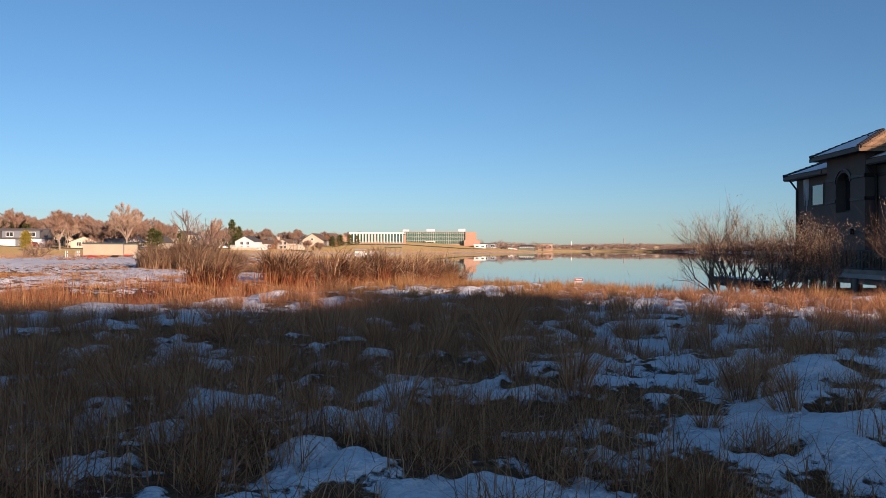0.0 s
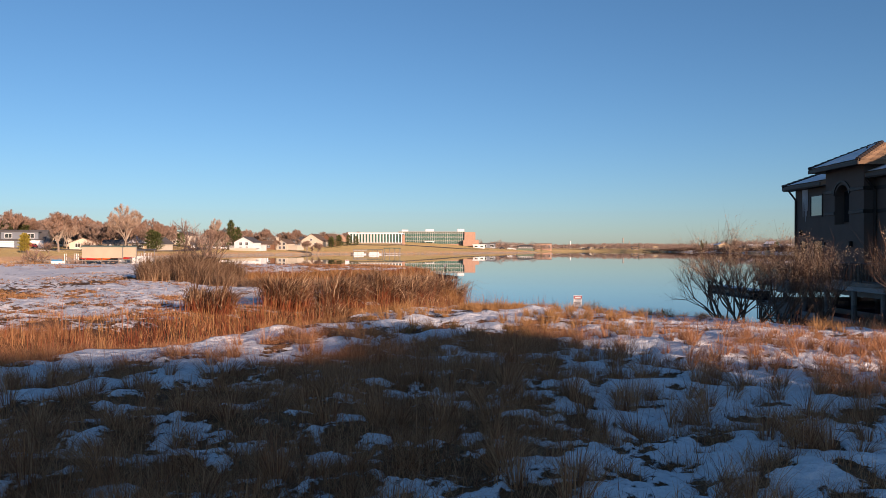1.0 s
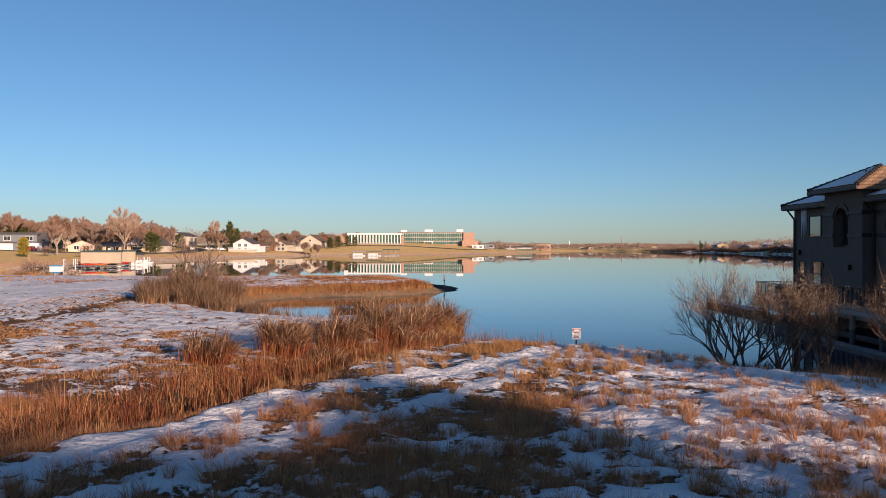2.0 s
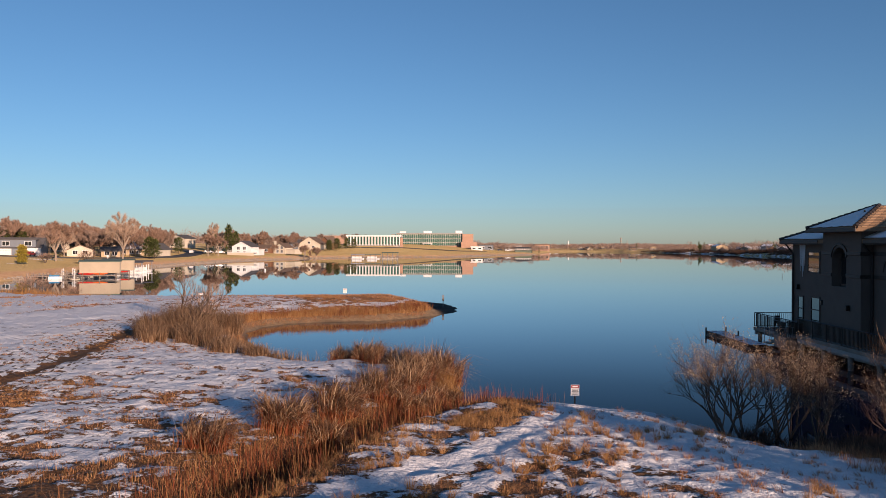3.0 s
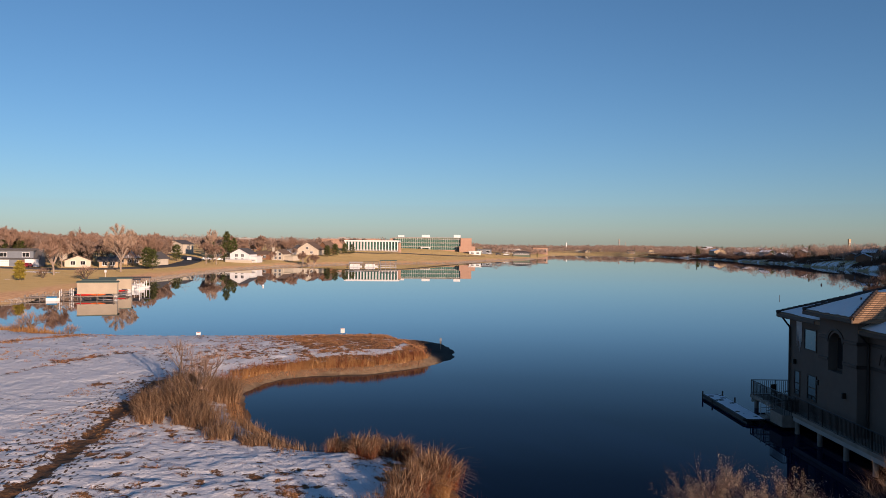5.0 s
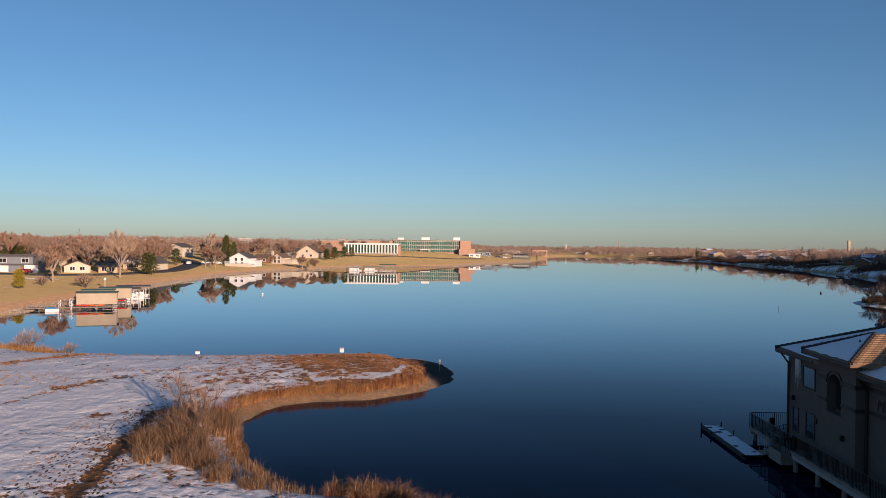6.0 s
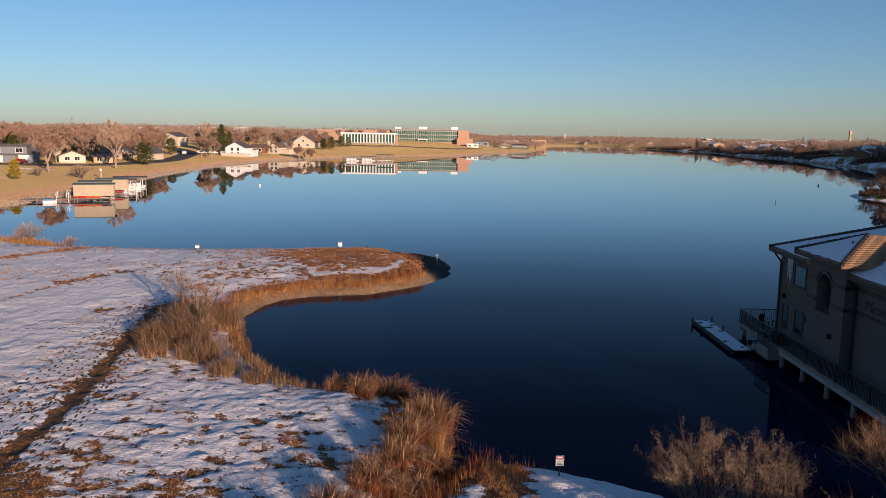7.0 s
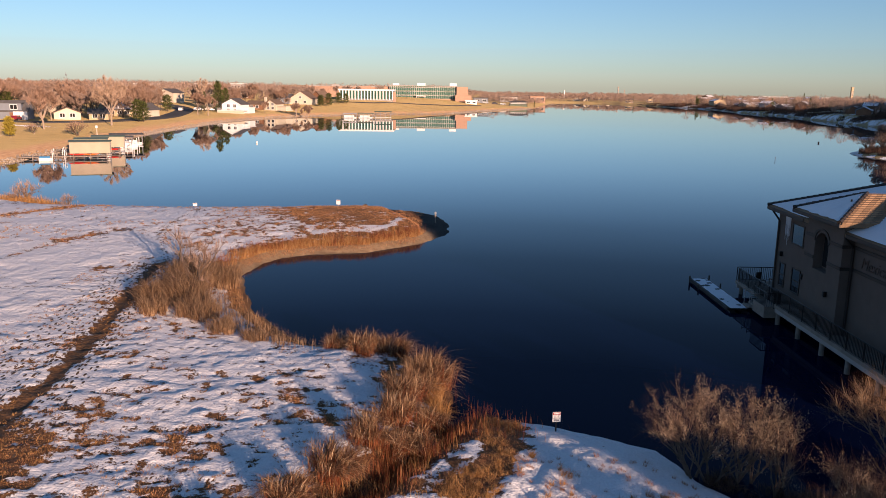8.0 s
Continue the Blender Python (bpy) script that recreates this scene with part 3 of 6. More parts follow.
def tile_courses(parent, corners, pitch=0.30):
    """Rows of roof tiles on a triangular or four-sided plane whose first edge is the eave; ends follow the hips."""
    c = [Vector(p) for p in corners]
    top_l, top_r = (c[3], c[2]) if len(c) == 4 else (c[2], c[2])
    n = max(3, int((top_l - c[0]).length / pitch))
    nrm = (c[1] - c[0]).cross(top_r - c[0]).normalized()
    if nrm.z < 0:
        nrm = -nrm
    for k in range(n):
        s, e = k / n, min(1.0, (k + 1.08) / n)
        p, q = c[0].lerp(top_l, s), c[1].lerp(top_r, s)
        r, t = c[1].lerp(top_r, e), c[0].lerp(top_l, e)
        m = max(1, int((q - p).length / 0.33))
        bm = bmesh.new()
        for i in range(m):
            u, v = i / m, (i + 0.93) / m
            quad = [p.lerp(q, u) + nrm * 0.075, p.lerp(q, v) + nrm * 0.075, t.lerp(r, v) + nrm * 0.03, t.lerp(r, u) + nrm * 0.03]
            slab(bm, quad, 0.05)
        part("tile_course", bm, "tile", parent)


def snow_sheet(bm, corners, inset, lift, thick, seed):
    """A wind-smoothed sheet of snow on a roof plane, with a wavering lower edge."""
    c = on_plane(corners, inset, lift)
    rnd = random.Random(seed)
    tl, tr = (c[3], c[2]) if len(c) == 4 else (c[2], c[2])
    n, m = 14, 5
    grid = []
    for j in range(m + 1):
        row = []
        for i in range(n + 1):
            p = c[0].lerp(c[1], i / n).lerp(tl.lerp(tr, i / n), j / m)
            edge = j in (0,) or i in (0, n)
            p += Vector((0, 0, -thick * 0.9 if edge else rnd.uniform(-0.02, 0.02)))
            if j == 0:
                p += (tl - c[0]).normalized() * rnd.uniform(-0.05, 0.10)
            row.append(bm.verts.new(p))
        grid.append(row)
    for j in range(m):
        for i in range(n):
            bm.faces.new((grid[j][i], grid[j][i + 1], grid[j + 1][i + 1], grid[j + 1][i]))


def window(parent, y0, y1, z0, z1, x, glassy="pane", mullion=False):
    """A window in a wall that faces the lake inlet: frame with a recessed pane."""
    w = 0.09
    rows = [(x - 0.05, y0 - w, z0 - w, x + 0.06, y1 + w, z0), (x - 0.05, y0 - w, z1, x + 0.06, y1 + w, z1 + w),
            (x - 0.05, y0 - w, z0, x + 0.06, y0, z1), (x - 0.05, y1, z0, x + 0.06, y1 + w, z1)]
    if mullion:
        rows.append((x - 0.03, y0, (z0 + z1) / 2 - 0.03, x + 0.05, y1, (z0 + z1) / 2 + 0.03))
    win = part("window", boxes(*rows), "trim", parent)
    part("pane", boxes((x - 0.012, y0, z0, x + 0.02, y1, z1)), glassy, win)
    return win


RIDGE_TILE = bpy.data.meshes.new("ridge_tile")
bm = rod(bmesh.new(), (0, 0, 0), (0, 0, 0.42), 0.15, 0.11, 6)
bm.to_mesh(RIDGE_TILE)
bm.free()


def ridge_cap(parent, p, q):
    """Overlapping half-round tiles along a hip or ridge."""
    p, q = Vector(p) + Vector((0, 0, 0.04)), Vector(q) + Vector((0, 0, 0.04))
    n = max(2, int((q - p).length / 0.38))
    turn = (q - p).to_track_quat("Z", "Y").to_matrix().to_4x4()
    for k in range(n):
        piece("ridge_tile", RIDGE_TILE, "trim", parent, Matrix.Translation(p.lerp(q, k / n)) @ turn)


def lakeside_building():
    ob = thing("lakeside_building", (23.6, 44, 0), "two-storey taupe stucco restaurant with snowy hip roofs on piers", "building")
    ob.matrix_basis = Matrix.Identity(4)
    X, T = 23.6, 22.95
    # walls of the long block, with the upper window's opening and the lower ones' sunk behind frames
    part("wall", boxes((X, 30, 0.95, 37, 53.6, 7.2)), "stucco", ob)
    # tower with an arched niche
    y0, y1, na, nb = 43.55, 47.95, 45.15, 46.85
    part("tower_core", boxes((T + 0.55, y0, 0.95, 28, y1, 7.9)), "stucco", ob)
    for a, b in ((y0, na), (nb, y1)):
        part("tower_pier", boxes((T, a, 0.95, T + 0.548, b, 7.9)), "stucco", ob)
    part("tower_panel", boxes((T, na + 0.002, 0.95, T + 0.546, nb - 0.002, 4.55)), "stucco", ob)
    bm = bmesh.new()
    cy, rr = (na + nb) / 2, (nb - na) / 2
    pts = [(na, 7.9), (na, 6.0)] + [(cy - rr * math.cos(a), 6.0 + rr * math.sin(a)) for a in [math.pi * k / 12 for k in range(1, 12)]] + [(nb, 6.0), (nb, 7.9)]
    prism(bm, pts, 0, T + 0.002, T + 0.545)
    part("tower_arch", bm, "stucco", ob)
    part("niche_window", boxes((T + 0.50, na + 0.15, 4.7, T + 0.56, nb - 0.15, 6.5)), "pane", ob, "dark arched window")
    # dark string courses
    for z in (5.22, 6.50):
        bm = boxes((T - 0.05, nb, z - 0.10, T + 0.02, y1 + 0.05, z + 0.10), (T - 0.05, y0 - 0.05, z - 0.10, T + 0.02, na, z + 0.10), (T - 0.05, y0 - 0.05, z - 0.1, X, y0 + 0.02, z + 0.1),
                   (X - 0.05, 30, z - 0.10, X + 0.02, y0, z + 0.10), bevel=0.012)
        part("string_course", bm, "trim", ob)
    bm = bmesh.new()
    arc = [math.pi * k / 14 for k in range(15)]
    prism(bm, [(cy - (rr + 0.14) * math.cos(a), 6.4 + (rr - 0.15) * math.sin(a)) for a in arc] + [(cy + rr * math.cos(a), 6.25 + (rr - 0.1) * math.sin(a)) for a in arc], 0, T - 0.06, T + 0.01)
    part("arch_moulding", bm, "trim", ob)
    # roofs
    bm = bmesh.new()
    planes = hip_roof(bm, X, 30, 37, 53.6, 7.3, 3.0, 0.62)
    roof = part("roof", bm, "tile", ob, "brown tiled hip roof")
    bm = bmesh.new()
    snow_sheet(bm, planes[2], 0.24, 0.12, 0.07, 2)
    part("roof_snow", bm, "snow", ob, "snow lying on the shaded slope")
    for p, q in ((planes[2][0], planes[2][3]), (planes[2][3], planes[2][2]), (planes[2][2], planes[2][1])):
        ridge_cap(ob, p, q)
    tile_courses(roof, planes[0], 0.36)
    bm = bmesh.new()
    planes = hip_roof(bm, T, y0, 33, y1, 7.95, 1.32, 0.70)
    roof = part("tower_roof", bm, "tile", ob, "brown tiled tower roof")
    tile_courses(roof, planes[0], 0.30)
    bm = bmesh.new()
    snow_sheet(bm, planes[2], 0.20, 0.12, 0.07, 3)
    part("roof_snow", bm, "snow", ob, "snow lying on the shaded slope")
    for p, q in ((planes[2][0], planes[2][2]), (planes[2][1], planes[2][2])):
        ridge_cap(ob, p, q)
    bm = rod(bmesh.new(), (24.0, 45.2, 8.5), (24.0, 45.2, 9.0), 0.05)
    part("vent_pipe", bm, "iron", ob)
    # fascia and gutters
    for (a, b, c, d, z) in ((T - 0.75, y0 - 0.75, T - 0.66, y1 + 0.75, 7.95), (X - 0.66, 48.7, X - 0.57, 54.25, 7.3), (X - 0.66, 29.4, X - 0.57, 43.4, 7.3)):
        part("gutter", boxes((a, b, z - 0.24, c, d, z - 0.02), bevel=0.02), "trim", ob)
    part("soffit", boxes((X - 0.6, 29.4, 7.02, X, 43.5, 7.07), (X - 0.6, 48.0, 7.02, X, 54.2, 7.07)), "trim", ob)
    for yy in (53.3, 43.4):
        bm = rod(bmesh.new(), (X - 0.62, yy, 7.05), (X - 0.10, yy + 0.05, 6.4), 0.06)
        rod(bm, (X - 0.10, yy + 0.05, 6.4), (X - 0.10, yy + 0.05, 1.0), 0.07)
        part("downpipe", bm, "trim", ob)
    # windows and wall lamps
    window(ob, 49.75, 51.3, 5.25, 6.5, X, "pale_pane")
    window(ob, 52.0, 52.7, 2.05, 3.55, X, "pane", True)
    window(ob, 49.7, 50.8, 2.1, 3.6, X, "pane", True)
    for yy, zz, xx in ((49.15, 3.4, X), (44.8, 3.4, T), (52.6, 4.2, X)):
        bm = boxes((xx - 0.22, yy - 0.10, zz - 0.16, xx, yy + 0.10, zz + 0.16), bevel=0.03)
        part("wall_lamp", bm, "iron", ob)
    # faint icicles and stains of frost under the north eave
    for k in range(5):
        part("icicle", rod(bmesh.new(), (X - 0.06, 51.7 + 0.16 * k, 7.0), (X - 0.05, 51.7 + 0.16 * k, 5.6 - 0.35 * (k % 3)), 0.05, 0.008, 5), "snow", ob, "frozen meltwater under the eave")
    # word on the wall that faces the inlet
    cu = bpy.data.curves.new("lettering", "FONT")
    cu.body, cu.size, cu.extrude, cu.shear, cu.offset = "Mexican", 0.92, 0.015, 0.25, -0.012
    tmp = new("lettering", cu)
    me = bpy.data.meshes.new_from_object(tmp.evaluated_get(bpy.context.evaluated_depsgraph_get()))
    bpy.data.objects.remove(tmp)
    piece("wall_lettering", me, "lettering", ob, Matrix.Translation((X - 0.03, 42.6, 5.5)) @ pose(0, 0, 0, 90, 0, -90))
    # gallery deck on piers along the wall and round the lake front
    part("gallery_deck", boxes((22.3, 30, 1.05, 23.6, 50.2, 1.28), (22.7, 53.6, 0.72, 37, 58.1, 0.95), (22.7, 50.2, 0.72, 23.6, 53.6, 0.95), bevel=0.015), "timber", ob)
    part("deck_beam", boxes((22.32, 30, 0.80, 22.55, 50, 1.05), (23.3, 30, 0.42, 23.5, 58, 0.72), (22.75, 57.8, 0.42, 37, 58.0, 0.72)), "concrete", ob)
    pier = bpy.data.meshes.new("pier")
    bm = rod(bmesh.new(), (0, 0, -1.6), (0, 0, 0.80), 0.15, 0.15, 10)
    bm.to_mesh(pier)
    bm.free()
    for yy in (31.5, 34.6, 37.6, 40.7, 43.7, 46.8, 49.8):
        for xx in (22.5, 25.5, 30):
            piece("pier", pier, "timber", ob, (xx, yy, 0))
    for xx in (23, 26.5, 30, 33.5):
        for yy in (53.8, 57.6):
            piece("pier", pier, "timber", ob, (xx, yy, 0))
    bal = bpy.data.meshes.new("baluster")
    bm = boxes((-0.014, -0.014, 0.08, 0.014, 0.014, 1.0))
    bm.to_mesh(bal)
    bm.free()
    for (ax, ay), (bx, by) in (((22.75, 58.0), (37, 58.0)), ((22.75, 50.3), (22.75, 58.0)), ((22.35, 50.2), (22.75, 50.3)), ((22.35, 30), (22.35, 50.2))):
        v = Vector((bx - ax, by - ay, 0))
        up = 0.33 if ax < 22.5 and by < 51 and ay < 31 else 0.0
        bm = rod(bmesh.new(), (ax, ay, 2.0 + up), (bx, by, 2.0 + up), 0.035, 0.035, 6)
        rod(bm, (ax, ay, 1.04 + up), (bx, by, 1.04 + up), 0.022, 0.022, 5)
        for k in range(int(v.length / 1.8) + 1):
            p = Vector((ax, ay, 0.95 + up)) + v.normalized() * min(1.8 * k, v.length)
            rod(bm, p, p + Vector((0, 0, 1.08)), 0.035, 0.035, 6)
        rail = part("railing", bm, "iron", ob, "black iron railing")
        for k in range(1, int(v.length / 0.14)):
            p = Vector((ax, ay, 0.95 + up)) + v.normalized() * 0.14 * k
            piece("baluster", bal, "iron", rail, p)
    part("landing", boxes((21.75, 50.3, 0.28, 22.72, 52.2, 0.98), (21.72, 50.27, 0.98, 22.72, 52.23, 1.06), bevel=0.01), "timber", ob, "pale boarded landing beside the gallery")
    bm = rod(bmesh.new(), (21.78, 50.3, 2.0), (21.78, 52.2, 2.0), 0.03)
    rod(bm, (21.78, 50.3, 2.0), (22.35, 50.3, 2.0), 0.03)
    for k in range(14):
        rod(bm, (21.78, 50.3 + 0.146 * k, 1.06), (21.78, 50.3 + 0.146 * k, 2.0), 0.016, 0.016, 4)
    for k in range(4):
        rod(bm, (21.9 + 0.146 * k, 50.3, 1.06), (21.9 + 0.146 * k, 50.3, 2.0), 0.016, 0.016, 4)
    part("landing_railing", bm, "iron", ob, "black iron railing")
    part("base_wall", boxes((X + 0.3, 30, -1.5, 37, 36, 0.95)), "concrete", ob)


lakeside_building()


def deck_chair(x, y, turn):
    ob = thing("deck_chair", (x, y, 0.95), "dark patio chair on the snowy lake deck", "chair", "deck furniture", "", turn)
    part("seat", boxes((-0.25, -0.25, 0.40, 0.25, 0.25, 0.45), bevel=0.01), "iron", ob)
    part("backrest", boxes((-0.25, 0.22, 0.45, 0.25, 0.27, 0.95), bevel=0.01), "iron", ob)
    for sx in (-0.22, 0.22):
        for sy in (-0.22, 0.22):
            part("leg", boxes((sx - 0.02, sy - 0.02, 0, sx + 0.02, sy + 0.02, 0.40)), "iron", ob)


for x, y, a in ((24.0, 56.6, 20), (25.1, 56.9, 200), (26.4, 56.2, 100)):
    deck_chair(x, y, a)


def floating_dock():
    ob = thing("floating_dock", (0, 0, 0), "narrow timber boat dock dusted with snow, moored to piles", "dock")
    part("deck", boxes((20.2, 52.8, 0.12, 21.6, 61.3, 0.30), bevel=0.02), "dark_timber", ob)
    bm = bmesh.new()
    bmesh.ops.create_grid(bm, x_segments=18, y_segments=110, size=1)
    for v in bm.verts:
        v.co = Vector((20.95 + v.co.x * 0.60, 56.8 + v.co.y * 4.3, 0.315 + 0.025 * noise.noise(v.co * 6)))
    bmesh.ops.delete(bm, geom=[f for f in bm.faces if noise.noise(f.calc_center_median() * 1.7) > 0.36], context="FACES")
    part("deck_snow", bm, "snow", ob, "thin patchy snow on the boards")
    part("float", boxes((20.3, 52.4, -0.3, 20.7, 61.2, 0.12), (21.1, 52.4, -0.3, 21.5, 61.2, 0.12)), "iron", ob)
    for x, y, h in ((20.1, 60.8, 0.6), (20.1, 58.6, 0.4), (21.7, 61.0, 0.6), (21.7, 58.4, 0.6)):
        part("pile", rod(bmesh.new(), (x, y, -1.6), (x, y, h), 0.06, 0.06, 8), "dark_timber", ob)
    g = part("gangway", boxes((21.5, 52.4, 0.36, 23.2, 53.4, 0.44), (21.9, 51.0, 0.5, 22.7, 53.4, 0.58)), "timber", ob)
    bm = bmesh.new()
    for y in (52.45, 53.35):
        rod(bm, (21.6, y, 1.35), (23.2, y, 1.5), 0.025)
        rod(bm, (21.6, y, 0.9), (23.2, y, 1.0), 0.02)
        for x in (21.6, 22.1, 22.6, 23.1):
            rod(bm, (x, y, 0.4), (x, y, 1.45), 0.022)
    part("handrail", bm, "galv", g, "pale metal handrail")


floating_dock()

# ---- grass, reeds, shrubs, trees ----
def blade_field(rng, x, y, tall, wide, lean=0.6):
    n = len(x)
    h = tall * rng.uniform(0.45, 1.25, n)
    base = np.stack([x, y, on_sheet(x, y) - 0.02], 1)
    a, r = rng.uniform(0, 2 * np.pi, n), np.abs(rng.normal(0, lean, n)) * h
    out = np.stack([np.cos(a) * r, np.sin(a) * r, np.zeros(n)], 1)
    tip = base + np.stack([np.zeros(n), np.zeros(n), h], 1) + out * 0.4
    drop = out * 0.8
    drop[:, 2] = -0.35 * r
    return ribbons(base, tip, wide * rng.uniform(0.6, 1.4, n), drop, rng)


def tufts(rng, x, y, per, spread):
    """Blades gathered round tuft centres."""
    x, y = np.repeat(x, per), np.repeat(y, per)
    return x + rng.normal(0, spread, len(x)), y + rng.normal(0, spread, len(y))


def meadow_grass(name, label, rng, n_tufts, region, per, spread, tall, wide, limit, material="grass", keep=None, lean=0.6):
    """Tufts over a wedge or patch of the meadow where no snow lies."""
    x, y = region(rng, n_tufts)
    c = cover(x, y)
    ok = (c < limit + rng.uniform(-0.12, 0.10, len(x))) & (shore(x, y) > 0.4) & (to_line(x, y, TRACK) > 0.6)
    if keep is not None:
        ok &= keep(x, y)
    x, y = x[ok], y[ok]
    size = rng.uniform(0.55, 1.25, len(x)) * (0.75 + 0.5 * fbm(x, y, 3.0, 2, 41))
    bx, by = tufts(rng, x, y, per, spread)
    me = tri_mesh(name, *blade_field(rng, bx, by, tall * np.repeat(size, per), wide, lean), material)
    return tagged(new(name, me), label, "grass", kind="stuff")


def wedge(y0, y1, half):
    def pick(rng, n):
        y = np.sqrt(rng.uniform(y0 ** 2, y1 ** 2, n))
        return rng.uniform(-half, half, n) * y, y
    return pick


def patch(x0, x1, y0, y1):
    return lambda rng, n: (rng.uniform(x0, x1, n), rng.uniform(y0, y1, n))


rng = np.random.default_rng(5)
meadow_grass("meadow_grass", "dry brown knee-high grass between snow patches", rng, 21000, wedge(2.6, 16, 0.64), 20, 0.065, 0.32, 0.0045, -0.03, lean=0.9)
meadow_grass("meadow_grass", "dry tan grass tufts standing in thin snow", rng, 12000, wedge(15, 34, 0.62), 14, 0.065, 0.22, 0.007, -0.12, keep=lambda x, y: x > -7 - 0.1 * (y - 15))
meadow_grass("meadow_grass", "flattened brown tufts on the snowy field", rng, 60000, patch(-40, -1, 18, 66), 7, 0.10, 0.17, 0.014, -0.02)
meadow_grass("meadow_grass", "golden flattened tufts on the snowy field", rng, 42000, patch(-40, -1, 18, 66), 9, 0.09, 0.20, 0.014, -0.12, "straw")
meadow_grass("meadow_grass", "low tan grass on the peninsula", rng, 16000, patch(-48, -2, 64, 95), 8, 0.16, 0.24, 0.026, -0.02)
meadow_grass("meadow_grass", "golden grass tufts on the peninsula", rng, 7000, patch(-48, -2, 64, 95), 8, 0.16, 0.20, 0.026, -0.10, "straw")
meadow_grass("meadow_grass", "golden grass ridge on the snowy spit", rng, 2400, patch(0, 5, 24, 34.2), 16, 0.09, 0.30, 0.009, 9, "straw", lambda x, y: (to_line(x, y, RIDGE) < 0.95) & (fbm(x, y, 0.9, 3, 77) > 0.0))
meadow_grass("meadow_grass", "sunlit straw grass along the ditch", rng, 900, patch(-13, 2, 11, 30), 16, 0.10, 0.34, 0.009, 9, "straw", lambda x, y: (to_line(x, y, DITCH) < 2.3) & (to_line(x, y, DITCH) > 1.0) & (to_line(x, y, FOOTPATH) > 0.5))
meadow_grass("meadow_grass", "rough brown grass on the shaded bank", rng, 3000, patch(11.2, 22, 14, 30), 16, 0.14, 0.5, 0.010, 9)


def tussocks(name, label, seed, n, region, per, tall, wide, material, keep):
    """Single fountain-shaped tussocks that stand out of the snow."""
    rng = np.random.default_rng(seed)
    x, y = region(rng, n)
    ok = keep(x, y) & (shore(x, y) > 0.6)
    x, y = x[ok], y[ok]
    m = len(x)
    size = rng.uniform(0.6, 1.3, m)
    nod = rng.normal(0, 0.22, (m, 2))
    X, Y, S = (np.repeat(v, per) for v in (x, y, size))
    a, r = rng.uniform(0, 2 * np.pi, m * per), np.abs(rng.normal(0, 0.5, m * per))
    c = np.stack([np.cos(a), np.sin(a)], 1)
    bx, by = X + c[:, 0] * 0.05 * S, Y + c[:, 1] * 0.05 * S
    base = np.stack([bx, by, on_sheet(bx, by) - 0.02], 1)
    h = tall * S * rng.uniform(0.4, 1.1, m * per)
    out = np.concatenate([(c * r[:, None] + np.repeat(nod, per, 0)) * h[:, None], np.zeros((m * per, 1))], 1)
    tip = base + out * 0.5 + np.stack([np.zeros(m * per), np.zeros(m * per), h], 1)
    drop = out * 0.8
    drop[:, 2] = -0.45 * np.hypot(out[:, 0], out[:, 1])
    tagged(new(name, tri_mesh(name, *ribbons(base, tip, wide * rng.uniform(0.6, 1.4, m * per), drop, rng, 3), material)), label, "grass", kind="stuff")


tussocks("tussock_grass", "brown grass tussocks standing out of the snow", 301, 420, wedge(4.0, 16, 0.62), 110, 0.42, 0.0045, "grass", lambda x, y: to_line(x, y, FOOTPATH) > 0.6)
tussocks("tussock_grass", "golden grass tussocks on the sunlit meadow", 302, 420, patch(-4, 9, 15, 29), 90, 0.36, 0.007, "straw", lambda x, y: (to_line(x, y, FOOTPATH) > 0.6) & (fbm(x, y, 3.5, 2, 304) > -0.1 + 0.05 * np.maximum(x - 3, 0)))
tussocks("tussock_grass", "small brown tussocks on the shaded snow", 303, 420, patch(3, 11.5, 9, 29), 50, 0.22, 0.006, "grass", lambda x, y: x < 0.62 * y)


def boot_prints():
    """Trails of boot prints trodden through the snow to the soil, beside the track."""
    rng = np.random.default_rng(88)
    verts, tris = [], []
    ring = [(math.cos(6.283 * k / 8), math.sin(6.283 * k / 8)) for k in range(8)]
    trails = [[(x + dx * (1.15 - 0.02 * (y - 20)), y) for x, y in TRACK] for dx in (-4.6, -3.7, -2.6, -1.3, -1.0, 0.9, 1.2, 1.9)]
    trails += [[(-21.5, 61), (-24, 67), (-26, 74), (-27, 84)], [(-20, 50), (-27, 52), (-36, 50)], [(-18.4, 38), (-14, 40), (-11, 41)]]
    for line in trails:
        foot = 1
        for (ax, ay), (bx, by) in zip(line[:-1], line[1:]):
            run = math.hypot(bx - ax, by - ay)
            ux, uy = (bx - ax) / run, (by - ay) / run
            for k in range(int(run / 0.42)):
                foot = -foot
                if rng.random() < 0.12:
                    continue
                s, o = 0.42 * k + rng.normal(0, 0.07), foot * 0.12 + rng.normal(0, 0.06)
                cx, cy = ax + ux * s - uy * o, ay + uy * s + ux * o
                l, w = rng.uniform(0.13, 0.20), rng.uniform(0.05, 0.085)
                px = np.array([cx + ux * c * l - uy * d * w for c, d in ring])
                py = np.array([cy + uy * c * l + ux * d * w for c, d in ring])
                n = len(verts)
                verts += list(zip(px, py, on_sheet(px, py) + 0.012))
                tris += [(n, n + i, n + i + 1) for i in range(1, 7)]
    tagged(new("boot_prints", tri_mesh("boot_prints", verts, tris, "soil")), "brown boot prints trodden through the snow beside the track", "footprints", kind="stuff")


boot_prints()


tussocks("tussock_grass", "small golden tussocks scattered over the snowy field", 306, 3000, patch(-26, -1.5, 23, 58), 18, 0.12, 0.016, "straw", lambda x, y: (fbm(x, y, 5, 3, 307) > -0.02) & (x + 0.30 * (y - 30) < 1.0))
